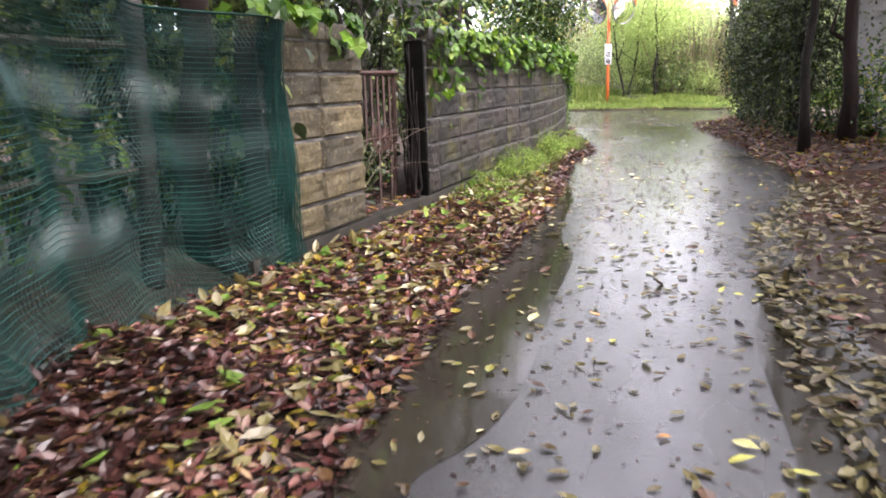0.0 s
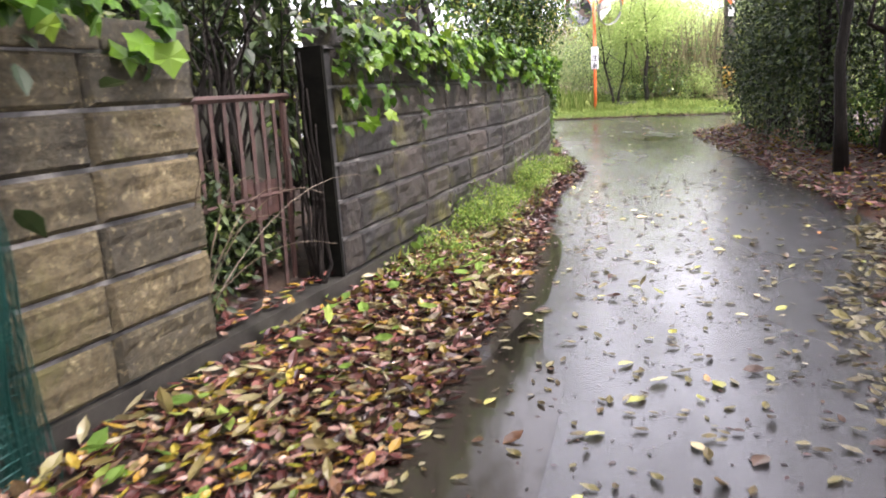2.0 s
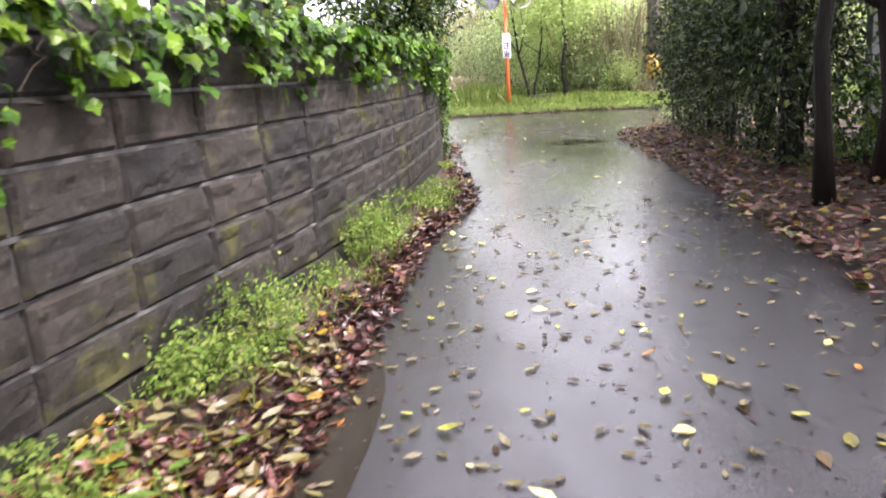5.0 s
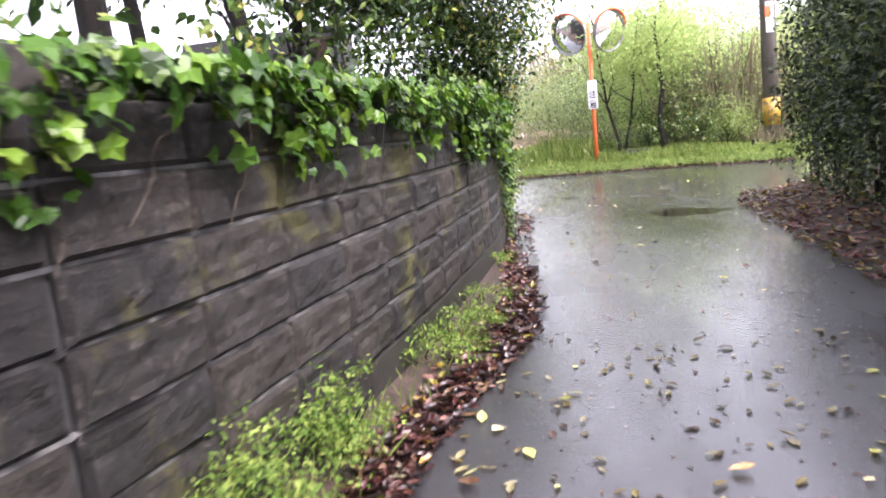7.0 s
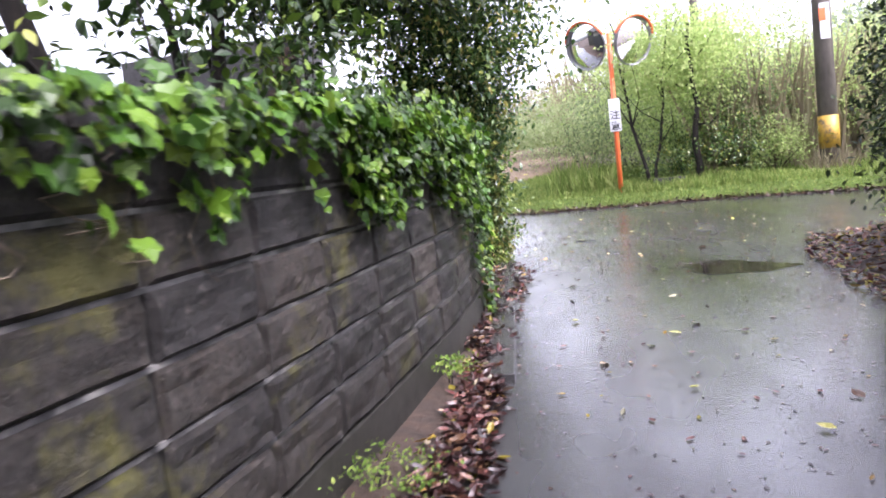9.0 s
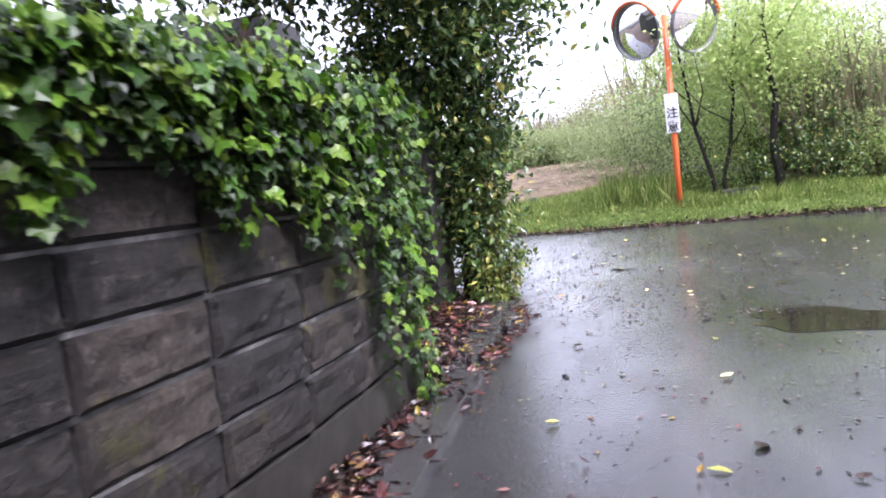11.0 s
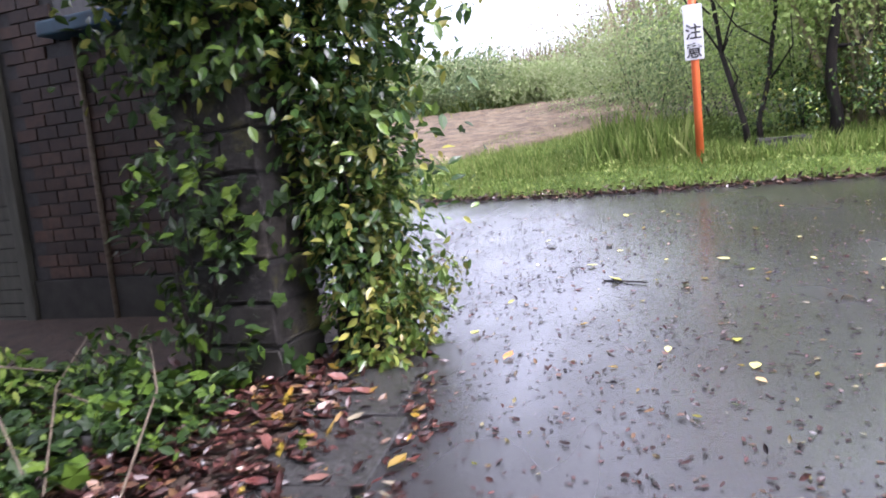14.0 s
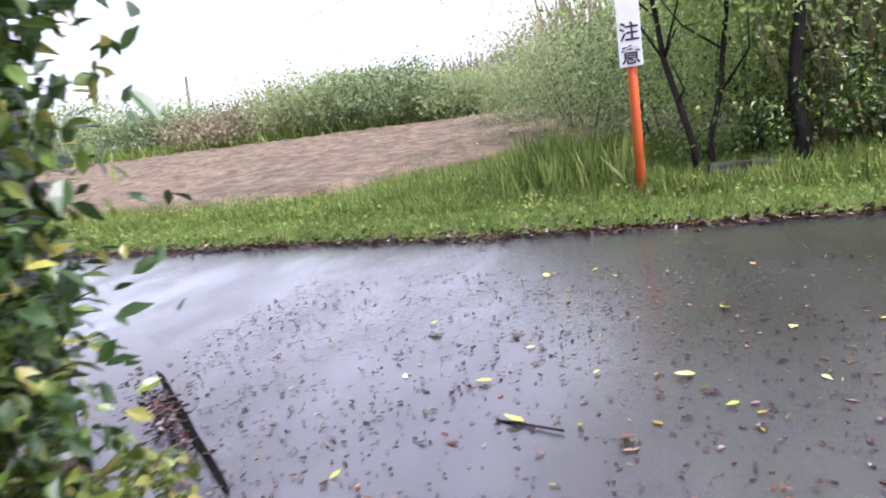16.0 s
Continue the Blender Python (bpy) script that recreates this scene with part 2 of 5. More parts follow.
CONCRETE = plain("old_concrete", [(0.3, (0.016, 0.015, 0.013)), (0.7, (0.062, 0.059, 0.05))], 7, 0.55, relief=0.35, space="World", spec=0.4)
WET_SLAB = plain("wet_concrete_slab", [(0.3, (0.04, 0.04, 0.04)), (0.7, (0.1, 0.099, 0.095))], 40, 0.22, relief=0.4, space="World", distance=0.004)


def block_stone(name, dark, light, moss):
    m, n, l, b = material(name, 0.5, 0, 0.4)
    v = coords(n, l, "World")
    f = speckle(n, l, 34, 8, 0.75, v)
    col = ramp(n, l, f, [(0.34, dark), (0.52, tuple(0.5 * (p + q) for p, q in zip(dark, light))), (0.66, light)])
    r = n.new("ShaderNodeObjectInfo").outputs["Random"]
    col = mix(n, l, 1.0, col, ramp(n, l, r, [(0, (0.36, 0.37, 0.4)), (0.35, (0.62, 0.6, 0.57)), (0.7, (0.85, 0.8, 0.72)), (1, (1.15, 1.05, 0.92))]), "MULTIPLY")
    streak = speckle(n, l, 3.2, 5, 0.65, v, (1, 1, 0.3))
    col = mix(n, l, 0.8, col, ramp(n, l, streak, [(0.38, g(0.3)), (0.6, g(1.1))]), "MULTIPLY")
    scab = speckle(n, l, 26, 7, 0.75, v)
    col = mix(n, l, ramp(n, l, scab, [(0.56, g(0)), (0.64, g(0.7))]), col, tuple(1.6 * c for c in light))
    spots = speckle(n, l, 1.9, 6, 0.75, v)
    col = mix(n, l, ramp(n, l, spots, [(0.55, g(0)), (0.65, g(moss))]), col, (0.085, 0.082, 0.018))
    l.new(col, b.inputs["Base Color"])
    l.new(ramp(n, l, streak, [(0.35, g(0.34)), (0.65, g(0.66))]), b.inputs["Roughness"])
    chip = mix(n, l, 0.45, speckle(n, l, 17, 6, 0.7, v), speckle(n, l, 75, 6, 0.75, v))
    bump(n, l, b, chip, 1.0, 0.026)
    return m


STONE_GREY = block_stone("split_face_block_grey", (0.005, 0.0046, 0.0044), (0.062, 0.054, 0.047), 0.8)
STONE_TAN = block_stone("split_face_block_tan", (0.045, 0.038, 0.02), (0.2, 0.17, 0.098), 0.5)
MORTAR = plain("mortar", [(0.3, g(0.025)), (0.7, g(0.08))], 20, 0.7, space="World")
# mortar painted pale for the sky's sheen on wet joint ledges
LEDGE_SHEEN = plain("mortar_with_sky_sheen", [(0.36, g(0.025)), (0.52, g(0.12)), (0.66, (0.34, 0.33, 0.31))], 7, 0.45, relief=0.5, space="World")
# mossy black, taken darker still to hold the pier end's shade
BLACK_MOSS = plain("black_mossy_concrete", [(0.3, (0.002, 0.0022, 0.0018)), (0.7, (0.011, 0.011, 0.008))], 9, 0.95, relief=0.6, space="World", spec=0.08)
BARK = plain("wet_bark", [(0.3, (0.006, 0.005, 0.004)), (0.7, (0.03, 0.022, 0.017))], 12, 0.6, relief=1.0, space="World", distance=0.03, stretch=(2, 2, 0.3), spec=0.2)
BARK_RED = plain("reddish_bark", [(0.3, (0.01, 0.006, 0.005)), (0.7, (0.045, 0.023, 0.018))], 10, 0.6, relief=1.0, space="World", distance=0.03, stretch=(2, 2, 0.25), spec=0.2)
TWIG = plain("dry_twig", [(0.3, (0.12, 0.09, 0.06)), (0.7, (0.3, 0.24, 0.17))], 30, 0.7, space="World")
RUST = plain("rusty_painted_iron", [(0.3, (0.03, 0.012, 0.009)), (0.7, (0.1, 0.045, 0.034))], 18, 0.6, relief=0.4, space="World")
# weathered pale boards, darkened for shade at the gate and entrance
PALE_BOARD = plain("weathered_shaded_board", [(0.3, (0.05, 0.05, 0.036)), (0.7, (0.13, 0.13, 0.1))], 6, 0.8, relief=0.2, space="World", stretch=(3, 3, 0.4))
DARK_TIMBER = plain("dark_timber", [(0.3, (0.02, 0.017, 0.015)), (0.7, (0.06, 0.05, 0.042))], 9, 0.6, space="World", stretch=(3, 3, 0.3))
ORANGE = plain("orange_enamel", [(0.3, (0.72, 0.13, 0.035)), (0.7, (0.85, 0.19, 0.05))], 5, 0.35, relief=0.05, space="World", wet=0.85)
WHITE_PAINT = plain("white_sign_enamel", [(0.3, (0.72, 0.74, 0.76)), (0.7, (0.8, 0.81, 0.82))], 5, 0.35, relief=0.03, space="World", wet=0.7)
BLACK_INK = plain("black_lettering", [(0.3, g(0.01)), (0.7, g(0.03))], 20, 0.5, relief=0.02)
POLE_GREY = plain("weathered_pole_concrete", [(0.3, (0.1, 0.085, 0.072)), (0.7, (0.2, 0.175, 0.15))], 8, 0.7, space="World", stretch=(1, 1, 0.3))
PALE_GREY = plain("pale_grey_panel", [(0.3, (0.28, 0.29, 0.29)), (0.7, (0.42, 0.43, 0.43))], 6, 0.6, relief=0.1, space="World")
YELLOW = plain("yellow_guard_sleeve", [(0.35, (0.12, 0.09, 0.05)), (0.5, (0.5, 0.3, 0.03)), (0.7, (0.62, 0.4, 0.05))], 8, 0.5, space="World")
BRICKM = plain("brown_brick", [(0.3, (0.05, 0.024, 0.016)), (0.7, (0.15, 0.08, 0.05))], 14, 0.6, relief=0.5, space="World", per_object=0.7)
BLUE = plain("blue_sheet_metal", [(0.3, (0.01, 0.08, 0.15)), (0.7, (0.03, 0.16, 0.26))], 5, 0.4, relief=0.05, space="World")
STEEL = plain("galvanised_steel", [(0.3, g(0.3)), (0.7, g(0.5))], 10, 0.4, 0.8, 0.05, space="World")
MIRROR, _n, _l, _b = material("mirror_glass", 0.04, 1.0)
_b.inputs["Base Color"].default_value = (0.8, 0.82, 0.82, 1)
NETM = plain("green_netting", [(0.3, (0.003, 0.042, 0.036)), (0.7, (0.012, 0.1, 0.083))], 6, 0.5, relief=0.02, space="World")

IVY = leafy("ivy_leaves", [(0, (0.03, 0.09, 0.01)), (0.4, (0.09, 0.23, 0.02)), (0.75, (0.19, 0.38, 0.03)), (1, (0.3, 0.47, 0.05))], 0.36, 0.35, 0.3, 0.6)
# old ivy; also the dark layer that imitates shade inside the creeper
IVY_DARK = leafy("old_and_shaded_ivy_leaves", [(0, (0.018, 0.04, 0.012)), (0.6, (0.045, 0.1, 0.02)), (0.85, (0.14, 0.25, 0.03)), (1, (0.24, 0.35, 0.05))], 0.42, 0.2, 0.3)
SHRUB = leafy("shrub_leaves", [(0, (0.02, 0.045, 0.015)), (0.5, (0.05, 0.1, 0.025)), (0.85, (0.13, 0.2, 0.04)), (1, (0.4, 0.36, 0.09))], 0.27, 0.3, 0.5, 1.25)
YELLOWING = leafy("yellowing_leaves", [(0, (0.06, 0.11, 0.02)), (0.5, (0.16, 0.24, 0.04)), (0.85, (0.32, 0.33, 0.07)), (1, (0.42, 0.33, 0.12))], 0.35, 0.3, 0.4, 0.8)
HEDGE = leafy("evergreen_leaves", [(0, (0.012, 0.025, 0.01)), (0.55, (0.035, 0.06, 0.02)), (0.9, (0.09, 0.13, 0.035)), (1, (0.2, 0.24, 0.06))], 0.4, 0.2, 0.3, 0.95)
# spring green, brightened further to imitate rain haze over the thicket
SPRING = leafy("haze_lifted_spring_leaves", [(0, (0.3, 0.42, 0.14)), (0.5, (0.39, 0.5, 0.18)), (1, (0.5, 0.57, 0.25))], 0.9, 0.68, 0.1, 1.1)
# leaf colours paled to stand in for distance haze
PALE = leafy("haze_paled_leaves", [(0, (0.22, 0.3, 0.12)), (0.5, (0.34, 0.42, 0.19)), (1, (0.46, 0.5, 0.29))], 0.9, 0.65, 0.05, 0.9)
# mid green, lightened a little for haze along the ridge
MIDGREEN = leafy("mid_green_leaves", [(0, (0.11, 0.16, 0.07)), (0.5, (0.19, 0.26, 0.12)), (1, (0.31, 0.37, 0.18))], 0.7, 0.4, 0.1, 0.95)
# distance haze mixed into the leaf colour of the far hill
HAZY = leafy("haze_tinted_leaves", [(0, (0.2, 0.26, 0.2)), (0.5, (0.28, 0.34, 0.27)), (1, (0.38, 0.43, 0.34))], 0.9, 0.4, 0.05, 1.0)
REED = leafy("dry_reeds", [(0, (0.22, 0.18, 0.12)), (0.5, (0.36, 0.31, 0.2)), (1, (0.4, 0.38, 0.23))], 0.8, 0.35, 0.1, 0.75)
GRASS = leafy("grass_blades", [(0, (0.1, 0.16, 0.035)), (0.5, (0.2, 0.29, 0.065)), (1, (0.33, 0.37, 0.13))], 0.7, 0.4, 0.1, 0.85)
WEED = leafy("weed_leaves", [(0, (0.1, 0.19, 0.03)), (0.5, (0.22, 0.36, 0.07)), (1, (0.4, 0.48, 0.12))], 0.6, 0.35, 0.15, 0.8)
LITTER = leafy("fallen_leaves", [(0, (0.03, 0.012, 0.01)), (0.22, (0.17, 0.05, 0.045)), (0.44, (0.36, 0.15, 0.12)), (0.62, (0.52, 0.34, 0.27)), (0.78, (0.5, 0.3, 0.05)), (0.9, (0.42, 0.36, 0.05)), (0.96, (0.1, 0.15, 0.02)), (1, (0.5, 0.42, 0.3))], 0.27, 0.08, 0.5)
DARK_LITTER = leafy("sodden_leaves", [(0, (0.015, 0.007, 0.006)), (0.5, (0.07, 0.026, 0.022)), (0.85, (0.15, 0.058, 0.046)), (1, (0.26, 0.15, 0.06))], 0.34, 0.0, 0.45)
LITTER_PALE = leafy("pale_fallen_leaves", [(0, (0.09, 0.055, 0.03)), (0.35, (0.25, 0.2, 0.07)), (0.7, (0.36, 0.32, 0.13)), (1, (0.42, 0.37, 0.24))], 0.3, 0.1, 0.5)
ROAD_LEAF, _n, _l, _b = material("road_leaf", 0.3)
_r = _n.new("ShaderNodeObjectInfo").outputs["Random"]
_c = ramp(_n, _l, _r, [(0, (0.04, 0.02, 0.012)), (0.25, (0.12, 0.06, 0.03)), (0.4, (0.34, 0.36, 0.06)), (0.7, (0.55, 0.52, 0.12)), (0.88, (0.62, 0.58, 0.32)), (1, (0.6, 0.22, 0.04))])
_l.new(mix(_n, _l, 0.5, _c, ramp(_n, _l, speckle(_n, _l, 40, 4, 0.6, coords(_n, _l, "World")), [(0.35, g(0.4)), (0.65, g(1))]), "MULTIPLY"), _b.inputs["Base Color"])


# ---- ground and roads ----
def sheet(name, xs, ys, height, mat_, label, kind="structure", category="ground"):
    X, Y = np.meshgrid(xs, ys)
    Z = height(X, Y)
    w = len(xs)
    f = [(j * w + i, j * w + i + 1, (j + 1) * w + i + 1, (j + 1) * w + i) for j in range(len(ys) - 1) for i in range(w - 1)]
    ob = solid(name, np.stack([X, Y, Z], -1).reshape(-1, 3), f, mat_, smooth=True)
    return tagged(ob, label, category, kind=kind)


def lumps(x, y, s, a):
    return a * (np.sin(x * s * 1.3 + 2 * np.sin(y * s * 0.7)) * np.sin(y * s * 1.1 + 1.7 * np.sin(x * s * 0.9)))


xs = np.concatenate([[-400, -150, -80], np.arange(-50, -4, 1.5), np.arange(-4, 5, 0.12), np.arange(5, 50, 1.5), [80, 150, 400]])
ys = np.concatenate([[-400, -60, -20, -6], np.arange(-2, 31, 0.14), np.arange(31, 80, 1.2), [100, 160, 300, 500]])
sheet("ground", xs, ys, lambda x, y: land(x, y) - 0.008, SOIL, "dark leaf-mould soil beside the lane", category="ground")


def road_strip(name, label):
    yy = np.concatenate([np.arange(-20, 0, 1.0), np.arange(0, 20.8, 0.25), [20.9]])
    k = 13
    v, f = [], []
    for y in yy:
        a, b = float(lerp(LEFT, y)) - 0.12, float(lerp(RIGHT, y)) + 0.12
        for i in range(k):
            u = i / (k - 1)
            x = a + (b - a) * u
            v.append((x, y, float(rise(y)) + 0.006))
    for j in range(len(yy) - 1):
        for i in range(k - 1):
            f.append((j * k + i, j * k + i + 1, (j + 1) * k + i + 1, (j + 1) * k + i))
    base = len(v)
    xx = np.concatenate([np.arange(-60, -8, 3.0), np.arange(-8, 9, 0.4), np.arange(9, 61, 3.0)])
    k2 = 17
    for x in xx:
        a, b = float(lerp(NEAR, x)) - 0.1, float(lerp(FAR, x)) + 0.1
        for i in range(k2):
            y = a + (b - a) * i / (k2 - 1)
            v.append((x, y, float(rise(y)) + 0.006))
    for j in range(len(xx) - 1):
        for i in range(k2 - 1):
            f.append((base + j * k2 + i, base + (j + 1) * k2 + i, base + (j + 1) * k2 + i + 1, base + j * k2 + i + 1))
    return tagged(solid(name, v, f, ASPHALT, smooth=True), label, "road", kind="structure")


road = road_strip("road", "wet dark asphalt lane meeting a crossing road")


def patch(name, cx, cy, rx, ry, mat_, label, off=0.009, turn=0.0, category="puddle", kind=""):
    k = 56
    ph = rng.random(3) * 6
    high = land if mat_ is MUD else (lambda px, py: rise(py))
    v = [(cx, cy, float(high(cx, cy)) + off)]
    for ring in range(1, 8):
      for i in range(k):
        a = 2 * math.pi * i / k
        r = (1 + 0.16 * math.sin(2 * a + ph[0]) + 0.12 * math.sin(3 * a + ph[1]) + 0.08 * math.sin(7 * a + ph[2])) * ring / 7
        x, y = rx * r * math.cos(a), ry * r * math.sin(a)
        x, y = cx + x * math.cos(turn) - y * math.sin(turn), cy + x * math.sin(turn) + y * math.cos(turn)
        v.append((x, y, float(high(x, y)) + off))
    f = [(0, 1 + i, 1 + (i + 1) % k) for i in range(k)]
    for j in range(6):
        f += [(1 + j * k + i, 1 + (j + 1) * k + i, 1 + (j + 1) * k + (i + 1) % k, 1 + j * k + (i + 1) % k) for i in range(k)]
    return tagged(solid(name, v, f, mat_), label, category, kind=kind)


patch("puddle", -0.46, 4.6, 0.33, 2.4, WATER, "shallow brown rain puddle along the lane edge", turn=-0.1, kind="structure")
patch("puddle", -0.27, 8.2, 0.17, 1.7, WATER, "shallow rain puddle beside fallen leaves", turn=0.02, kind="structure")
patch("puddle", 1.05, 4.0, 0.22, 2.0, WATER, "shallow brown rain puddle at the verge", turn=-0.12, kind="structure")
patch("puddle", 1.75, 19.4, 0.55, 0.36, WATER, "round rain puddle on worn asphalt", off=0.0095, kind="structure")
patch("puddle", -2.6, 23.15, 0.36, 1.15, WATER, "rain puddle in the sunken gutter", turn=0.75, kind="structure")
patch("mud_patch", 2.6, 8.2, 0.9, 2.0, MUD, "wet reddish mud at a side entrance", off=0.006, kind="structure", category="mud")

field = sheet("field", np.arange(-42, -0.2, 0.3), np.linspace(0, 1, 70), lambda x, u: x * 0, FIELD, "bare ploughed brown field beyond the grass verge", category="field")
for vert in field.data.vertices:
    x, u = vert.co.x, vert.co.y
    y0 = float(lerp(FAR, x)) + 1.7 + 4.6 * float(step(-5, -0.2, x))
    y1 = 45 + 1.0 * math.sin(x * 0.2)
    y = y0 + (y1 - y0) * u
    ridge = 0.02 * math.sin(y * 7.5 + 0.6 * math.sin(x)) + 0.09 * rng.random() ** 2
    vert.co = (x, y, float(land(x, y)) + (0.09 + ridge if 0 < u < 1 else -0.05))
sheet("meadow", np.concatenate([np.arange(-60, -10, 2.0), np.arange(-10, 12, 0.5), np.arange(12, 60, 3.0)]), np.arange(0, 1.001, 0.05),
      lambda x, u: x * 0, MEADOW, "grass verge along the crossing road", category="grass")
mv = bpy.data.objects["meadow"].data
for vert in mv.vertices:
    x, u = vert.co.x, vert.co.y
    y = float(lerp(FAR, x)) + 0.15 + u * 6
    vert.co = (x, y, float(land(x, y)) + 0.012 + float(lumps(x, y, 3, 0.02)))


# ---- block walls ----
def wall_at(y):
    x = float(lerp(WALL, y))
    dy = 0.3
    t = Vector((float(lerp(WALL, y + dy) - lerp(WALL, y - dy)), 2 * dy, float(rise(y + dy) - rise(y - dy)))).normalized()
    return Vector((x, y, float(rise(y)))), t


def block_mesh(name, mat_, length, height, depth=0.06, bulge=0.02, nx=14, nz=8):
    """A split-face block: flat margins, rough pillowed face towards +x; length along y."""
    v, f = [], []
    q = rng.random(12) * 6.28
    for j in range(nz + 1):
        for i in range(nx + 1):
            u = 0.0 if i == 0 else 1.0 if i == nx else (0.018 + (length - 0.036) * (i - 1) / (nx - 2)) / length
            w = 0.0 if j == 0 else 1.0 if j == nz else (0.018 + (height - 0.036) * (j - 1) / (nz - 2)) / height
            edge = min(u, 1 - u, w, 1 - w)
            wave = math.sin(5 * u + q[0] + 3 * w) + math.sin(9 * w + q[1] - 4 * u) + 0.7 * math.sin(13 * u + q[2] + 7 * w) + 0.6 * math.sin(17 * w + q[3])
            x = 0.0 if edge == 0 else bulge * (0.95 + 0.16 * wave + 0.3 * rng.random())
            v.append((x, (u - 0.5) * length, (w - 0.5) * height))
    for j in range(nz):
        for i in range(nx):
            a = j * (nx + 1) + i
            f.append((a, a + 1, a + nx + 2, a + nx + 1))
    n0 = len(v)
    for sy, sz in ((-1, -1), (1, -1), (1, 1), (-1, 1)):
        v.append((-depth, sy * length / 2, sz * height / 2))
    c = (0, nx, (nz + 1) * (nx + 1) - 1, nz * (nx + 1))
    rim = [[i for i in range(nx + 1)], [j * (nx + 1) + nx for j in range(nz + 1)], [nz * (nx + 1) + i for i in range(nx, -1, -1)], [j * (nx + 1) for j in range(nz, -1, -1)]]
    for e in range(4):
        f.append(tuple(rim[e][::-1]) + (n0 + e, n0 + (e + 1) % 4))
    return mesh_of(name, v, f, mat_)


def frame_on_wall(y, up, out):
    p, t = wall_at(y)
    n = Vector((t.y, -t.x, 0)).normalized()
    z = n.cross(t).normalized()
    m = Matrix((n, t, z)).transposed().to_4x4()
    return Matrix.Translation(p + n * out + Vector((0, 0, up))) @ m


FOOT, THICK = 0.307, 0.16


def wall_core(name, y0, y1, z0, z1, out, thick, mat_, label, parent=None):
    """A body that follows the wall's line from y0 to y1."""
    k = max(2, int((y1 - y0) / 0.25) + 1)
    v, f = [], []
    for y in np.linspace(y0, y1, k):
        m = frame_on_wall(float(y), 0, 0)
        for dx, dz in ((out, z0), (out, z1), (out - thick, z1), (out - thick, z0)):
            v.append(m @ Vector((dx, 0, dz)))
    for i in range(k - 1):
        for j in range(4):
            f.append((4 * i + j, 4 * (i + 1) + j, 4 * (i + 1) + (j + 1) % 4, 4 * i + (j + 1) % 4)[::-1])
    f += [(0, 1, 2, 3)[::-1], tuple(4 * (k - 1) + j for j in range(4))]
    return solid(name, [tuple(p) for p in v], f, mat_, parent, label)


def arc(y0, y1):
    yy = np.linspace(y0, y1, 400)
    xx = lerp(WALL, yy)
    s = np.concatenate([[0], np.cumsum(np.hypot(np.diff(xx), np.diff(yy)))])
    return yy, s


def lay_blocks(wall, y0, y1, mat_, length, stagger, first, COURSE):
    yy, s = arc(y0, y1)
    total = s[-1]
    meshes = {}
    for c in range(6):
        edges, e = [0.0], first if first else length
        if stagger and c % 2:
            e = (first if first else length) + length / 2
        while e < total - 0.08:
            edges.append(e)
            e += length
        edges.append(total)
        for a, b in zip(edges, edges[1:]):
            w = round(b - a, 2)
            key = (w, rng.integers(0, 5))
            if key not in meshes:
                meshes[key] = block_mesh("block", mat_, w - 0.014, COURSE - 0.011)
            ym = float(np.interp((a + b) / 2, s, yy))
            ob = new("block", meshes[key])
            ob.parent = wall
            ob.matrix_local = frame_on_wall(ym, FOOT + (c + 0.5) * COURSE, 0.001 * rng.random()) @ pose(0, 0, 0, rng.normal() * 0.25, 0, rng.normal() * 0.4)
    e = 0.0
    cap_len = 0.6
    while e < total - 0.05:
        w = min(cap_len, total - e)
        ym = float(np.interp(e + w / 2, s, yy))
        bm = box(-THICK - 0.02, 0.025, -w / 2 + 0.004, w / 2 - 0.004, -0.055, 0.055, 0.012)
        cap = part("coping_stone", bm, mat_, wall)
        cap.matrix_local = frame_on_wall(ym, FOOT + 6 * COURSE + 0.056, 0)
        e += cap_len


def block_wall(name, y0, y1, mat_, length, stagger, label, first=0.0, COURSE=0.2):
    w = tagged(wall_core(name, y0 + 0.004, y1 - 0.004, 0.25, FOOT + 6 * COURSE, -0.01, THICK - 0.026, MORTAR, label), label, "wall", kind="structure")
    lay_blocks(w, y0, y1, mat_, length, stagger, first, COURSE)
    for c in range(1, 7):
        h = FOOT + c * COURSE
        # pale strip imitates sky reflected by the wet ledge of each course
        wall_core("joint_ledge_sheen", y0 + 0.005, y1 - 0.005, h - 0.012, h + 0.004, 0.006, 0.015, LEDGE_SHEEN, "", w)
    return w


GATE0, GATE1, END = 5.86, 6.95, 17.75
wall_a = block_wall("wall_west_1", 4.83, GATE0, STONE_TAN, 0.515, False, "tan split-face concrete block garden wall")
wall_b = block_wall("wall_west_2", GATE1, END, STONE_GREY, 0.545, False, "dark wet split-face block wall with moss", first=0.2, COURSE=0.21)
# end plate: black growth, plus gate recess shade put into the colour
wall_core("pier_end", GATE1 - 0.03, GATE1 - 0.002, 0.3, FOOT + 6 * 0.21 + 0.002, 0.004, THICK, BLACK_MOSS, "black mossy end of the pier, recess shade in its colour", wall_b)
tagged(wall_core("wall_footing", 4.6, END, -0.25, FOOT - 0.004, 0.03, 0.24, CONCRETE, "plain concrete footing under the block wall"), "plain concrete footing under the block wall", "footing", kind="structure")

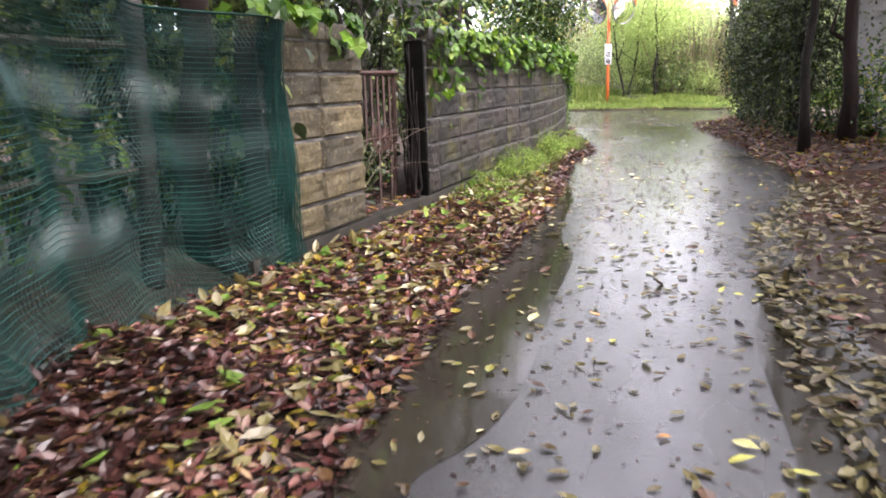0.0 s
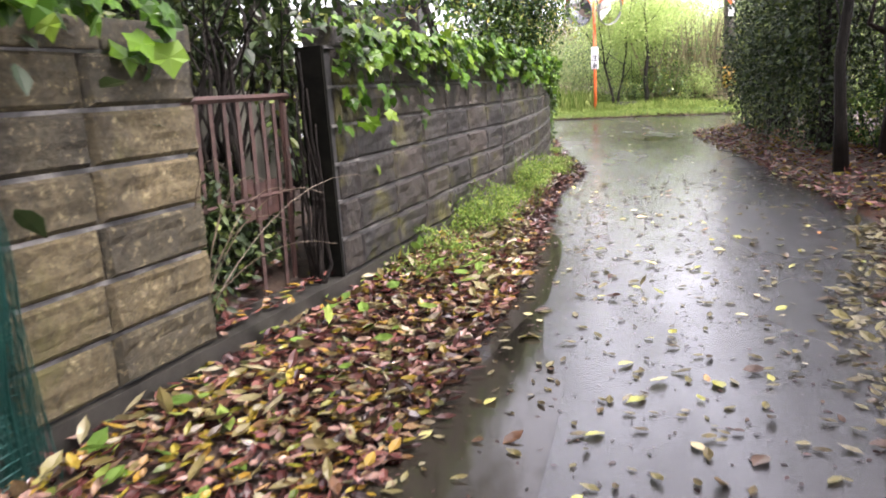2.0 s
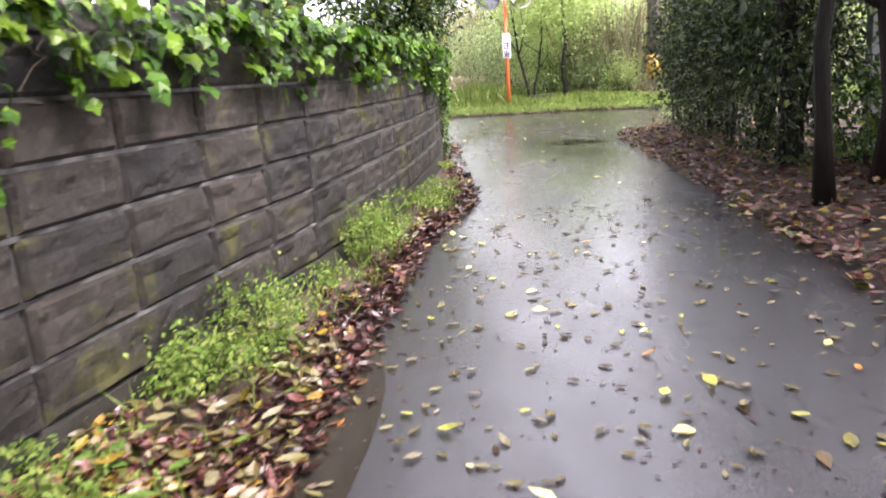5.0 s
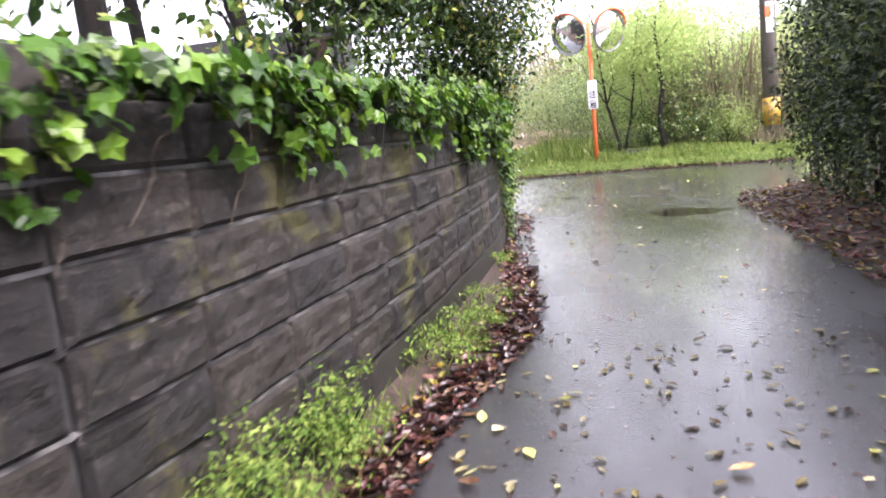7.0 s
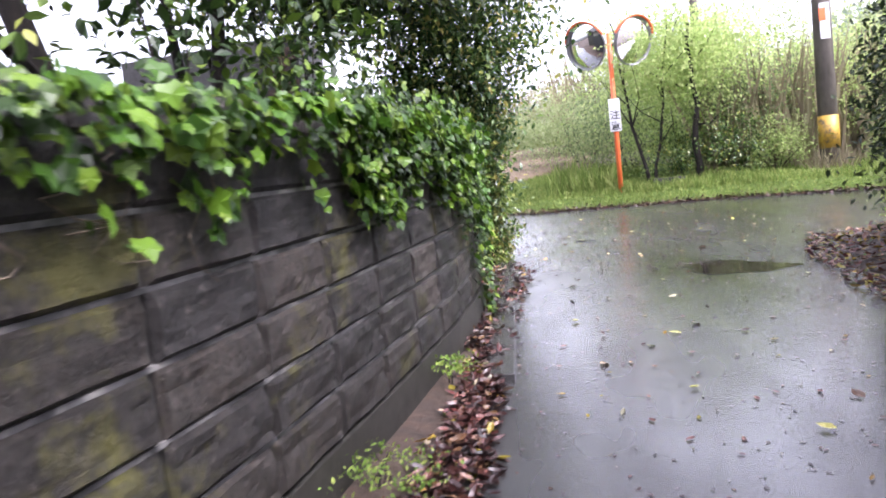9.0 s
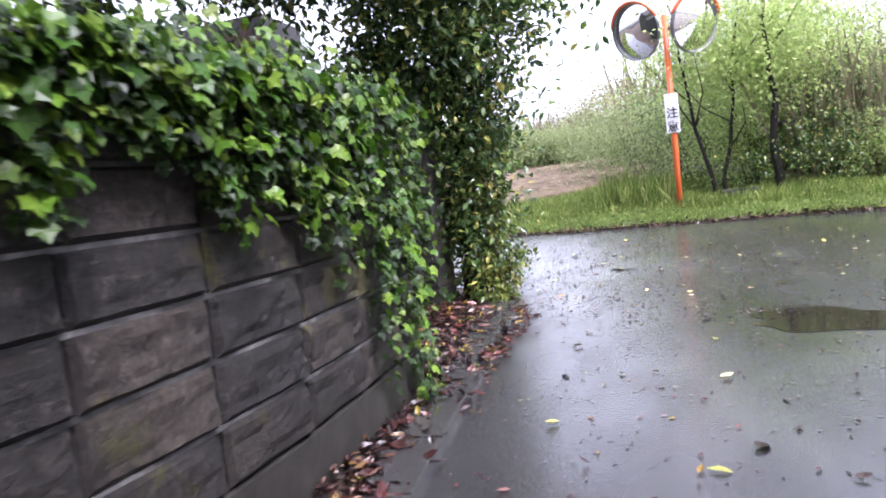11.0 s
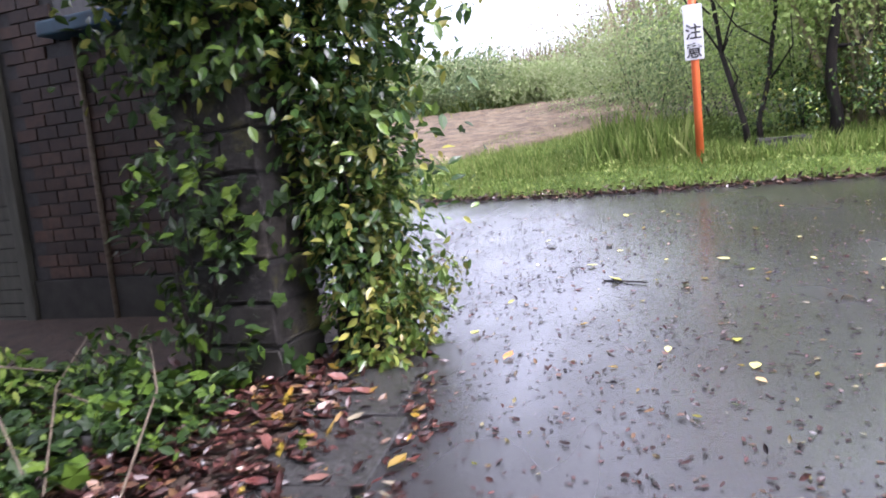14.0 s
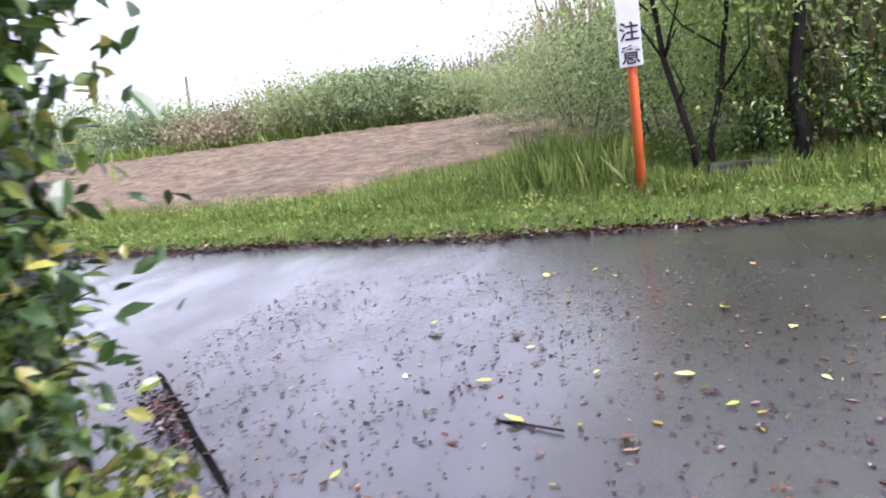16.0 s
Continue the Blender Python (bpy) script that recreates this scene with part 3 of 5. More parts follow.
# entrance pillar beyond the gap
pillar = tagged(new("pillar"), "old block gate pillar overgrown with ivy", "pillar", kind="structure")
PX0, PX1, PY0, PY1 = -1.95, -1.4, 20.3, 20.75
pz = float(rise(20.3))
pb = part("pillar_core", box(PX0 + 0.02, PX1 - 0.02, PY0 + 0.02, PY1 - 0.02, pz - 0.1, pz + 2.35), MORTAR, pillar)
for c in range(10):
    for i, (a, b) in enumerate(((PX0, PX0 + 0.34), (PX0 + 0.34, PX1)) if c % 2 else ((PX0, PX0 + 0.2), (PX0 + 0.2, PX1))):
        if c < 2 and i == 0:
            a, b = PX0, PX1
        elif c < 2:
            continue
        bm = box(a + 0.006, b - 0.006, PY0, PY1, pz + 0.04 + c * 0.22 + 0.006, pz + 0.04 + (c + 1) * 0.22 - 0.006, 0.016)
        bmesh.ops.subdivide_edges(bm, edges=[e for e in bm.edges if e.calc_length() > 0.15], cuts=2)
        for v in bm.verts:
            v.co += Vector(rng.normal(size=3) * 0.004)
        # dark grey stone replaces tan to carry the overhanging tree's shade
        part("block", bm, CONCRETE if c < 1 else STONE_GREY, pillar)

# concrete drain covers along the entrance
for i in range(8):
    y = 16.1 + i * 0.6
    bm = box(-0.24, 0.24, -0.295, 0.295, -0.06, 0.02, 0.008)
    slab = tagged(part("drain_cover", bm, WET_SLAB), "wet grey concrete drain cover half hidden by leaves", "drain cover", "drain covers", "structure")
    x = float(lerp(LEFT, y)) - 0.12 - 0.16 * (y > 18)
    slab.matrix_world = pose(x, y, float(rise(y)) + 0.03, 3.2, rng.normal() * 0.6, 8)


# ---- iron gate, boards behind it ----
gz = float(rise(6.4))
gate = thing("iron_gate", (-1.62, 6.4, gz + 0.3), "rusty reddish iron bar gate, closed and leaning", "gate")
ga, gb = Vector((-1.72, 5.84, 0)), Vector((-1.5, 6.93, 0))


def bar(name, p, q, r, mat_, parent, sides=6):
    v, f = tube([p, (np.array(p) + np.array(q)) / 2, q], r, sides)
    ob = solid(name, v - np.array(parent.location), f, mat_, parent)
    return ob


bar("rail", (*ga.xy, gz + 1.29), (*gb.xy, gz + 1.35), 0.02, RUST, gate)
bar("rail", (*ga.xy, gz + 0.78), (*gb.xy, gz + 0.84), 0.012, RUST, gate)
for i in range(11):
    p = ga.lerp(gb, (i + 0.6) / 11)
    low = 0.3 if i in (7, 9) else 0.74 + 0.05 * rng.random() - (0.12 if i < 2 else 0)
    v, f = tube([(p.x, p.y, gz + low), (p.x + 0.004, p.y, gz + 0.9), (p.x, p.y, gz + 1.31)], 0.013, 4)
    solid("bar", v - np.array(gate.location), f, RUST, gate)
for a, b, z0, z1 in ((0.02, 0.11, 0.6, 0.84), (0.115, 0.19, 0.64, 0.86), (0.59, 0.67, 0.7, 0.92), (0.68, 0.76, 0.69, 0.9), (0.77, 0.86, 0.72, 0.91), (0.94, 0.97, 0.34, 1.33)):
    p, q = ga.lerp(gb, a), ga.lerp(gb, b)
    v = [(p.x, p.y, gz + z0), (q.x, q.y, gz + z0 + 0.015), (q.x, q.y, gz + z1), (p.x, p.y, gz + z1)]
    v += [(x - 0.012, y, z) for x, y, z in v]
    solid("slat", np.array(v) - np.array(gate.location), [(0, 1, 2, 3), (7, 6, 5, 4), (0, 4, 5, 1), (1, 5, 6, 2), (2, 6, 7, 3), (3, 7, 4, 0)], RUST, gate)
screen = thing("board_fence", (-2.05, 7.2, gz), "weathered pale vertical board fence behind the gate", "fence")
for i in range(13):
    y = 5.6 + i * 0.205
    b = part("board", box(-0.012, 0.012, -0.098, 0.098, 0.75, 1.42 + 0.02 * rng.random(), 0.003), PALE_BOARD, screen)
    b.location = (0.004 * rng.normal(), y - 7.2, 0)
for h in (0.7,):
    part("rail", box(-0.06, -0.014, -1.75, 1.0, h, h + 0.07), DARK_TIMBER, screen)
for dy in (-1.7, -0.3, 0.95):
    part("post", box(-0.14, -0.062, dy - 0.04, dy + 0.04, 0, 1.4), DARK_TIMBER, screen)

# ---- green net on a timber fence ----
nz0 = float(rise(3.5))
nf = thing("timber_fence", (-2.2, 3.4, nz0), "dark timber post fence behind green netting", "fence")
for x, y in ((-2.05, 1.2), (-2.2, 2.3), (-2.32, 3.4), (-2.1, 4.25)):
    v, f = tube([(x, y, nz0 - 0.2), (x + 0.02, y, nz0 + 1.0), (x, y + 0.02, nz0 + 2.1)], [0.06, 0.055, 0.05], 8)
    solid("post", v - np.array(nf.location), f, DARK_TIMBER, nf, smooth=True)
for h in (0.85, 1.45):
    v, f = tube([(-2.1, 0.2, nz0 + h - 0.1), (-2.3, 3.3, nz0 + h), (-2.08, 4.3, nz0 + h + 0.04)], 0.022, 6)
    solid("rail", v - np.array(nf.location), f, PALE_BOARD, nf)

NETLINE = [(-0.5, -1.35), (1.2, -1.5), (2.4, -1.66), (3.2, -1.95), (3.9, -2.08), (4.4, -1.93), (4.72, -1.68), (4.86, -1.63)]


def net(name, label):
    """A hanging net: strands across and down, sagging between posts."""
    yy = np.linspace(0.2, 4.86, 260)
    xx = lerp(NETLINE, yy)
    kern = np.ones(21) / 21
    xx = np.convolve(np.pad(xx, 10, mode="edge"), kern, "valid")
    s = np.concatenate([[0], np.cumsum(np.hypot(np.diff(xx), np.diff(yy)))])
    S = s[-1]

    def at(u, h):
        y, x = np.interp(u * S, s, yy), np.interp(u * S, s, xx)
        fold = 0.035 * np.sin(u * 31 + 2.0 * h) * (0.3 + h) + 0.02 * np.sin(u * 67 + 5 * h)
        out = 0.16 * (1 - h) ** 2 + fold + 0.03 * np.sin(9 * h + 4 * u)
        top = 1.62 + 0.1 * u + 0.05 * np.sin(u * 14) - 0.18 * np.clip((u - 0.8) / 0.2, 0, 1)
        low = 0.1 + 0.03 * np.sin(u * 40)
        sag = 0.02 * np.sin(u * 25 + h * 6)
        z = rise(y) + low + (top - low) * h + sag * (1 - h)
        return np.stack([x + out, y + 0.02 * np.sin(h * 11 + u * 13) + 0.05 * (1 - h) * np.clip((u - 0.9) / 0.1, 0, 1), z], -1)

    t = thing(name, tuple(at(np.array([0.5]), np.array([0.0]))[0]), label, "net")
    o = np.array(t.location)

    def piece(nm, items, tag=""):
        v, f = join(items)
        tagged(solid(nm, v - o, f, NETM, t, tag), kind="stuff" if len(items) > 1 else "")

    pieces, ropes = [], []
    rows, cols = 56, 190
    for i in range(rows):
        h = i / (rows - 1)
        u = np.linspace(0, 1, 90)
        (pieces if i % (rows - 1) else ropes).append(tube(at(u, np.full_like(u, h)), 0.003 if i % (rows - 1) else 0.009, 3))
    for j in range(cols):
        u0 = (j / (cols - 1)) ** 0.7
        h = np.linspace(0, 1, 22)
        pieces.append(tube(at(np.clip(u0 + 0.012 * np.sin(h * 17), 0, 1), h), 0.003, 3))
    piece("mesh_panel", pieces)
    piece("top_rope", ropes[1:])
    piece("hem_rope", ropes[:1])
    pieces = []
    for j in range(60):
        h = np.linspace(0, 1, 22)
        base = at(np.full(22, 0.985 + 0.015 * rng.random()), h)
        a, r = rng.random() * 6.28, 0.07 * math.sqrt(rng.random())
        base[:, 0] += r * np.cos(a + 3 * h) - 0.03
        base[:, 1] += r * np.sin(a + 3 * h)
        pieces.append(tube(base, 0.003, 3))
    piece("gathered_end", pieces, "bunched dark green net end")
    return t


net("garden_net", "green plastic bird netting draped on the fence")


# ---- plants ----
def woody(parent, base, top, r0, r1, mat_, limbs=4, reach=0.8, bend=0.12, name="trunk"):
    """A tapered trunk with limbs, in one mesh per piece."""
    base, top = np.array(base, float), np.array(top, float)
    o = np.array(parent.location)
    u = np.linspace(0, 1, 9)[:, None]
    line = base + (top - base) * u
    line[1:-1, :2] += rng.normal(size=(7, 2)) * bend * 0.35
    rad = r0 + (r1 - r0) * u[:, 0]
    rad[0] *= 1.35
    v, f = tube(line - o, rad, 10)
    solid(name, v, f, mat_, parent, smooth=True)
    for k in range(limbs):
        w = 0.35 + 0.6 * rng.random()
        s = line[0] + (line[-1] - line[0]) * w
        i = min(8, int(w * 8))
        s = line[i]
        d = unit(1)[0]
        d[2] = abs(d[2]) * 0.8 + 0.3
        e = s + d * reach * (0.6 + 0.6 * rng.random())
        m = (s + e) / 2 + rng.normal(size=3) * 0.08
        v, f = tube(np.array([s, m, e]) - o, [rad[i] * 0.5, rad[i] * 0.34, rad[i] * 0.12], 6)
        solid("limb", v, f, mat_, parent, smooth=True)


def tree(name, x, y, height, r0, crowns, leaf, bark, label, lean=(0, 0), limbs=5, category="tree", group="", reach=0.8, bend=0.12):
    z = float(land(x, y))
    t = thing(name, (x, y, z), label, category, group)
    woody(t, (x, y, z - 0.1), (x + lean[0], y + lean[1], z + height), r0, r0 * 0.35, bark, limbs, reach, bend)
    for c, r, n, s, *rest in crowns:
        crown("crown", c, r, n, s, leaf, t, clumps=max(20, int(n / 45)), **(rest[0] if rest else {}))
    return t


def shrub(name, x, y, r, h, n, size, leaf, label, stems=5, category="bush", group="", shape=OVAL, z=None, spread=0.17):
    z = float(land(x, y)) if z is None else z
    t = thing(name, (x, y, z), label, category, group)
    for k in range(stems):
        e = np.array([x, y, z]) + np.array([rng.normal() * r * 0.4, rng.normal() * r * 0.4, h * (0.55 + 0.35 * rng.random())])
        b = np.array([x, y, z - 0.05]) + np.append(rng.normal(size=2) * 0.12 * r, 0)
        m = (b + e) / 2 + rng.normal(size=3) * 0.06 * r
        v, f = tube(np.array([b, m, e]) - np.array([x, y, z]), [0.005 * h + 0.005, 0.004 * h + 0.003, 0.002], 5)
        solid("stem", v, f, BARK, t)
    ob = crown("foliage", (0, 0, h * 0.55), (r, r, h * 0.55), n, size, leaf, t, shape, clumps=max(18, int(n / 40)), floor=0.0, spread=spread, hollow=0.2)
    return t


# creeper on the wall: hangs from the coping, deeper towards the end
def creeper(name, y0, y1, n, hang, size, leaf, label, out=0.05, top=1.64, height=0.16, shape=LOBED, parent=None, gaps=0.5):
    y = y0 + (y1 - y0) * rng.random(n)
    edge = 0.5 + 0.5 * np.sin(y * 3.1) * np.sin(y * 7.3 + 1) + 0.25 * np.sin(y * 17)
    depth = np.array([hang(v) for v in y]) * np.clip(1 - gaps + gaps * 2 * edge, 0.05, 1.6)
    drop = rng.random(n) ** 1.35 * depth
    up = rng.random(n) * height
    over = rng.random(n) < 0.3
    zrel = np.where(over, top + up * rng.random(n), top + 0.03 - drop)
    o = np.where(over, out - 0.28 * rng.random(n), out + 0.05 * rng.random(n) + 0.06 * np.exp(-drop * 5) + 0.03 * rng.normal(size=n))
    pts, outs = [], []
    for yi, zi, oi in zip(y, zrel, o):
        m = frame_on_wall(float(yi), 0, 0)
        pts.append(m @ Vector((oi, 0, zi)))
        outs.append(m.to_3x3() @ Vector((1, 0, 0)))
    pts, outs = np.array(pts), np.array(outs)
    along = np.stack([rng.normal(size=n) * 0.5, rng.normal(size=n) * 0.5, -np.ones(n)], -1) + outs * (0.5 + 0.4 * rng.random((n, 1)))
    nrm = outs * 0.9 + np.array([0, 0, 0.8]) + rng.normal(size=(n, 3)) * 0.5
    ob = scatter(name, pts, along, nrm, size * (0.45 + 0.9 * rng.random(n)), shape, leaf)
    return tagged(ob, label, "creeper", kind="stuff")


creeper("ivy", 4.75, 5.75, 60, lambda y: 0.04 if y < 5.2 else 0.12, 0.1, IVY, "bright green creeper leaves over the coping", gaps=0.8)
creeper("ivy", 6.98, 12.0, 850, lambda y: 0.5 if y < 8.3 else 0.24, 0.075, IVY, "bright green lobed creeper hanging over the block wall", gaps=0.95)
# dark underlayer: the creeper's inner shade given as leaf colour
creeper("ivy", 6.98, 15.0, 1200, lambda y: 0.16, 0.06, IVY_DARK, "dark creeper leaves imitating shade under the bright ones", gaps=0.8, out=0.03, height=0.1)
creeper("ivy", 11.3, 15.0, 680, lambda y: 0.2 + 0.03 * (y - 11.5), 0.066, IVY, "bright green lobed creeper hanging over the block wall", gaps=1.0)
creeper("ivy", 14.4, 17.9, 1900, lambda y: 0.36 + max(0, y - 16.4) * 0.9, 0.056, IVY, "thick creeper curtain over the wall end", gaps=0.6, height=0.26, out=0.08)
creeper("ivy", 14.6, 17.95, 4600, lambda y: 0.4 + max(0, y - 16.3) * 1.0, 0.046, IVY_DARK, "old ivy over the wall end, dark for its shaded interior", gaps=0.4, height=0.3)

# trailing vine stems on the wall
vines = thing("vine_stems", (-0.8, 10.5, float(rise(10.5)) + 1.2), "thin bare vine stems clinging to the wall", "vine")
for k in range(16):
    y = 7.3 + 8.5 * rng.random()
    z, pts = 1.55, []
    for i in range(9):
        m = frame_on_wall(float(y), z, 0.03)
        pts.append(m.translation - vines.location)
        z -= 0.09 * rng.random()
        y += 0.08 * rng.normal()
    v, f = tube(np.array(pts), np.linspace(0.004, 0.0015, 9), 4)
    solid("stem", v, f, TWIG, vines)

# garden behind the wall
for i, (x, y, r, h, n, s, lf) in enumerate([(-2.6, 5.2, 0.8, 2.6, 1500, 0.11, HEDGE), (-2.2, 8.2, 0.75, 2.5, 1500, 0.1, HEDGE), (-2.0, 9.6, 0.8, 2.7, 1500, 0.1, SHRUB), (-1.7, 11.3, 0.7, 2.3, 1200, 0.09, SHRUB),
                                            (-1.6, 13.2, 0.7, 2.35, 1200, 0.09, SHRUB), (-1.45, 14.8, 0.7, 2.6, 1400, 0.09, IVY_DARK), (-1.5, 16.3, 0.8, 2.9, 1800, 0.09, IVY_DARK), (-3.4, 3.0, 0.9, 2.4, 1300, 0.1, SHRUB), (-3.3, 1.2, 0.9, 2.2, 900, 0.1, HEDGE), (-2.9, 4.2, 0.5, 1.0, 500, 0.09, WEED), (-2.7, 6.45, 0.5, 2.7, 1500, 0.09, SHRUB), (-2.7, 7.4, 0.5, 2.6, 1500, 0.09, HEDGE), (-3.4, 6.8, 0.8, 3.0, 2200, 0.1, HEDGE), (-3.2, 8.6, 0.8, 3.0, 2200, 0.1, HEDGE), (-3.2, 5.8, 0.7, 2.8, 1800, 0.1, HEDGE), (-2.9, 5.0, 0.7, 2.5, 1200, 0.1, HEDGE), (-2.8, 3.2, 0.6, 1.9, 900, 0.09, SHRUB), (-3.0, 2.0, 0.7, 2.0, 900, 0.09, HEDGE), (-3.0, 7.7, 0.9, 4.3, 4200, 0.1, HEDGE), (-3.9, 8.4, 1.0, 4.6, 4200, 0.11, HEDGE), (-3.1, 9.4, 0.8, 4.0, 3200, 0.1, HEDGE), (-2.6, 6.0, 0.4, 3.0, 1800, 0.09, HEDGE), (-2.75, 3.9, 0.45, 2.4, 1600, 0.09, HEDGE), (-2.7, 2.6, 0.4, 2.2, 1300, 0.09, HEDGE)]):
    shrub("garden_bush", x, y, r, h, n, s, lf, "dense dark green bush behind the block wall", group="garden bushes")
# this first tree's crown is added above view to shade the gate
tree("garden_tree", -2.6, 6.6, 5.0, 0.1, [((-0.5, 0.3, 4.2), (1.5, 1.9, 1.0), 2600, 0.11)], HEDGE, BARK, "dark garden tree leaning over the wall", group="garden trees")
tree("garden_tree", -3.0, 10.6, 5.5, 0.12, [((-0.1, 0.4, 4.4), (1.7, 2.3, 1.2), 3000, 0.11)], HEDGE, BARK, "dark garden tree leaning over the wall", group="garden trees")
tree("garden_tree", -2.2, 14.6, 4.8, 0.1, [((0.1, 0.6, 3.7), (1.1, 1.6, 1.0), 2600, 0.1)], SHRUB, BARK, "dark garden tree leaning over the wall", group="garden trees")
tree("garden_tree", -3.6, 4.0, 5.2, 0.13, [((0.2, -0.2, 4.3), (1.8, 2.0, 1.1), 2600, 0.11)], HEDGE, BARK_RED, "garden tree with reddish trunk behind netting", group="garden trees")

# crowns at y < 4 hang above view, added to shade net and litter
for x, y in ((-2.2, 2.7), (-2.0, -0.4), (-2.6, 1.0), (-2.4, 8.6), (-2.0, 12.4), (-4.5, 7.0), (-4.8, 12.5), (-4.2, 16.0), (-5.5, 2.5), (-3.3, 18.3)):
    tree("garden_tree", x, y, 6.2, 0.11, [((0.5 if y < 4 else -0.5, 0.1, 4.6 if y < 4 else 4.9), (1.7, 2.0, 1.3), 4600, 0.13)], HEDGE, BARK, "tall dark garden tree shading the wall", group="garden trees")

tree("garden_tree", -2.05, 4.75, 5.0, 0.1, [((0.1, 0.1, 3.6), (1.3, 1.3, 0.9), 2600, 0.11)], HEDGE, BARK_RED, "garden tree with dark reddish trunk by the wall end", group="garden trees")

# the bush and tree that overgrow the pillar
pt = tree("pillar_tree", -1.28, 20.82, 4.0, 0.07, [((0.0, -0.25, 2.6), (0.85, 0.5, 0.65), 5200, 0.085), ((0.0, 0.0, 3.5), (1.2, 0.7, 0.8), 5600, 0.09), ((-0.5, -0.5, 2.1), (0.5, 0.15, 0.5), 2200, 0.08), ((0.1, -0.1, 1.7), (0.5, 0.42, 0.75), 3600, 0.075), ((-1.2, -1.2, 3.9), (1.7, 1.5, 0.7), 6000, 0.11)], SHRUB, BARK, "glossy evergreen growing over the gate pillar", category="tree")
shrub("evergreen_shrub", -1.14, 20.82, 0.38, 2.0, 4200, 0.07, SHRUB, "glossy evergreen shrub with yellowing leaves by the pillar")
shrub("evergreen_shrub", -1.05, 20.74, 0.26, 1.5, 1500, 0.06, YELLOWING, "yellowing evergreen shrub beside the pillar")
shrub("evergreen_shrub", -0.98, 21.08, 0.3, 0.6, 900, 0.055, YELLOWING, "low yellow-green shrub at the pillar foot")
shrub("evergreen_shrub", -1.75, 20.15, 0.3, 1.2, 420, 0.075, IVY_DARK, "dark ivy climbing the gate pillar")

n = 600
zz = 0.15 + 2.1 * rng.random(n) ** 0.7
side = rng.random(n) < 0.65
px = np.where(side, PX0 - 0.05 + 0.62 * rng.random(n), PX1 + 0.03)
py = np.where(side, PY0 - 0.03, PY0 + 0.45 * rng.random(n))
keep = (np.sin(px * 9 + zz * 4) + np.sin(zz * 7 + 1) + 1.1 * rng.normal(size=n) + (zz - 1.1)) > 0.2
pp = np.stack([px, py - 0.05 * rng.random(n), pz + zz], -1)[keep]
k = len(pp)
tagged(scatter("ivy", pp, np.stack([rng.normal(size=k) * 0.6, -0.4 * np.ones(k), -np.ones(k)], -1), np.stack([rng.normal(size=k) * 0.4, -np.ones(k), 0.6 + rng.normal(size=k) * 0.3], -1), 0.07 * (0.5 + rng.random(k)), LOBED, IVY_DARK), "dark ivy leaves clinging to the pillar", "creeper", kind="stuff")

# woods on the other side of the lane
for i, (x, y, h, r) in enumerate([(3.15, 12.5, 5.5, 0.075), (3.75, 12.7, 6.0, 0.115), (3.5, 14.3, 5.5, 0.1), (3.9, 16.0, 5.5, 0.1), (3.8, 18.0, 5.2, 0.1), (4.4, 10.2, 5.5, 0.13), (5.3, 8.2, 6, 0.14), (5.8, 12.5, 6, 0.15)]):
    tree("roadside_tree", x, y, h, r, [((0.9, 0, h * 0.75), (1.5, 1.5, 1.5), 900 if 1 < i < 5 else 2600, 0.12)], HEDGE, BARK_RED if i == 1 else BARK, "dark evergreen tree with bare lower trunk" if i else "slender dark trunk at the leafy lane bank", group="roadside trees", limbs=6)
for i, (x, y, r, h, n) in enumerate([(3.55, 14.2, 0.6, 3.4, 2400), (3.6, 15.3, 0.65, 3.9, 2800), (3.55, 16.4, 0.7, 4.2, 2800), (3.6, 17.6, 0.7, 4.2, 2800), (3.65, 18.8, 0.7, 4.0, 2800), (3.8, 19.8, 0.6, 3.6, 2200), (4.5, 14.6, 0.8, 3.2, 1300), (4.9, 17, 0.9, 3.6, 1400), (4.4, 12.9, 0.6, 1.6, 900), (4.3, 11.4, 0.6, 1.5, 900), (5.2, 9.8, 0.8, 1.9, 1000), (5.6, 7.2, 0.8, 1.8, 900)]):
    shrub("roadside_hedge", x, y, r, h * (0.72 if y > 15 else 1.0), int(n * 2.0), 0.075, HEDGE if i < 8 else SHRUB, "tall dark evergreen hedge bush on the lane bank", group="roadside hedge")
shrub("roadside_hedge", 3.7, 20.4, 0.4, 2.2, 1500, 0.06, SPRING, "yellow-green leaves at the hedge end")

# tall trees out of view, added to cut skylight on wall and lane
for i, (x, y, h, r) in enumerate([(4.6, -4.5, 8.0, 0.16), (5.2, -0.5, 8.5, 0.17), (5.6, 3.6, 8.0, 0.15), (6.8, 6.2, 8.5, 0.17), (7.6, 10.4, 8.0, 0.15), (8.2, 1.5, 9.0, 0.18), (4.0, -8.0, 8.0, 0.16), (-3.8, -6.0, 8.0, 0.16)]):
    tree("roadside_tree", x, y, h, r, [((-1.1 if x < 6 else 0.4, 0, h * 0.74), (2.2, 2.4, 1.7), 5500, 0.17)], HEDGE, BARK, "unseen tall evergreen added to shade wall and lane", group="roadside trees", limbs=6, reach=1.6)
for x, y, h in ((4.15, 13.15, 1.1), (4.5, 12.2, 0.9), (3.95, 13.6, 0.7), (5.1, 11.6, 1.2)):
    shrub("undergrowth", x, y, 0.5, h, 900, 0.075, SHRUB, "green undergrowth beneath the roadside trees", group="roadside undergrowth")
side_wall = tagged(part("wall_east", box(4.28, 7.2, 14.2, 14.34, float(rise(14.2)) - 0.2, float(rise(14.2)) + 2.7, 0.01), PALE_GREY), "pale grey panel wall behind roadside trees", "wall", kind="structure")

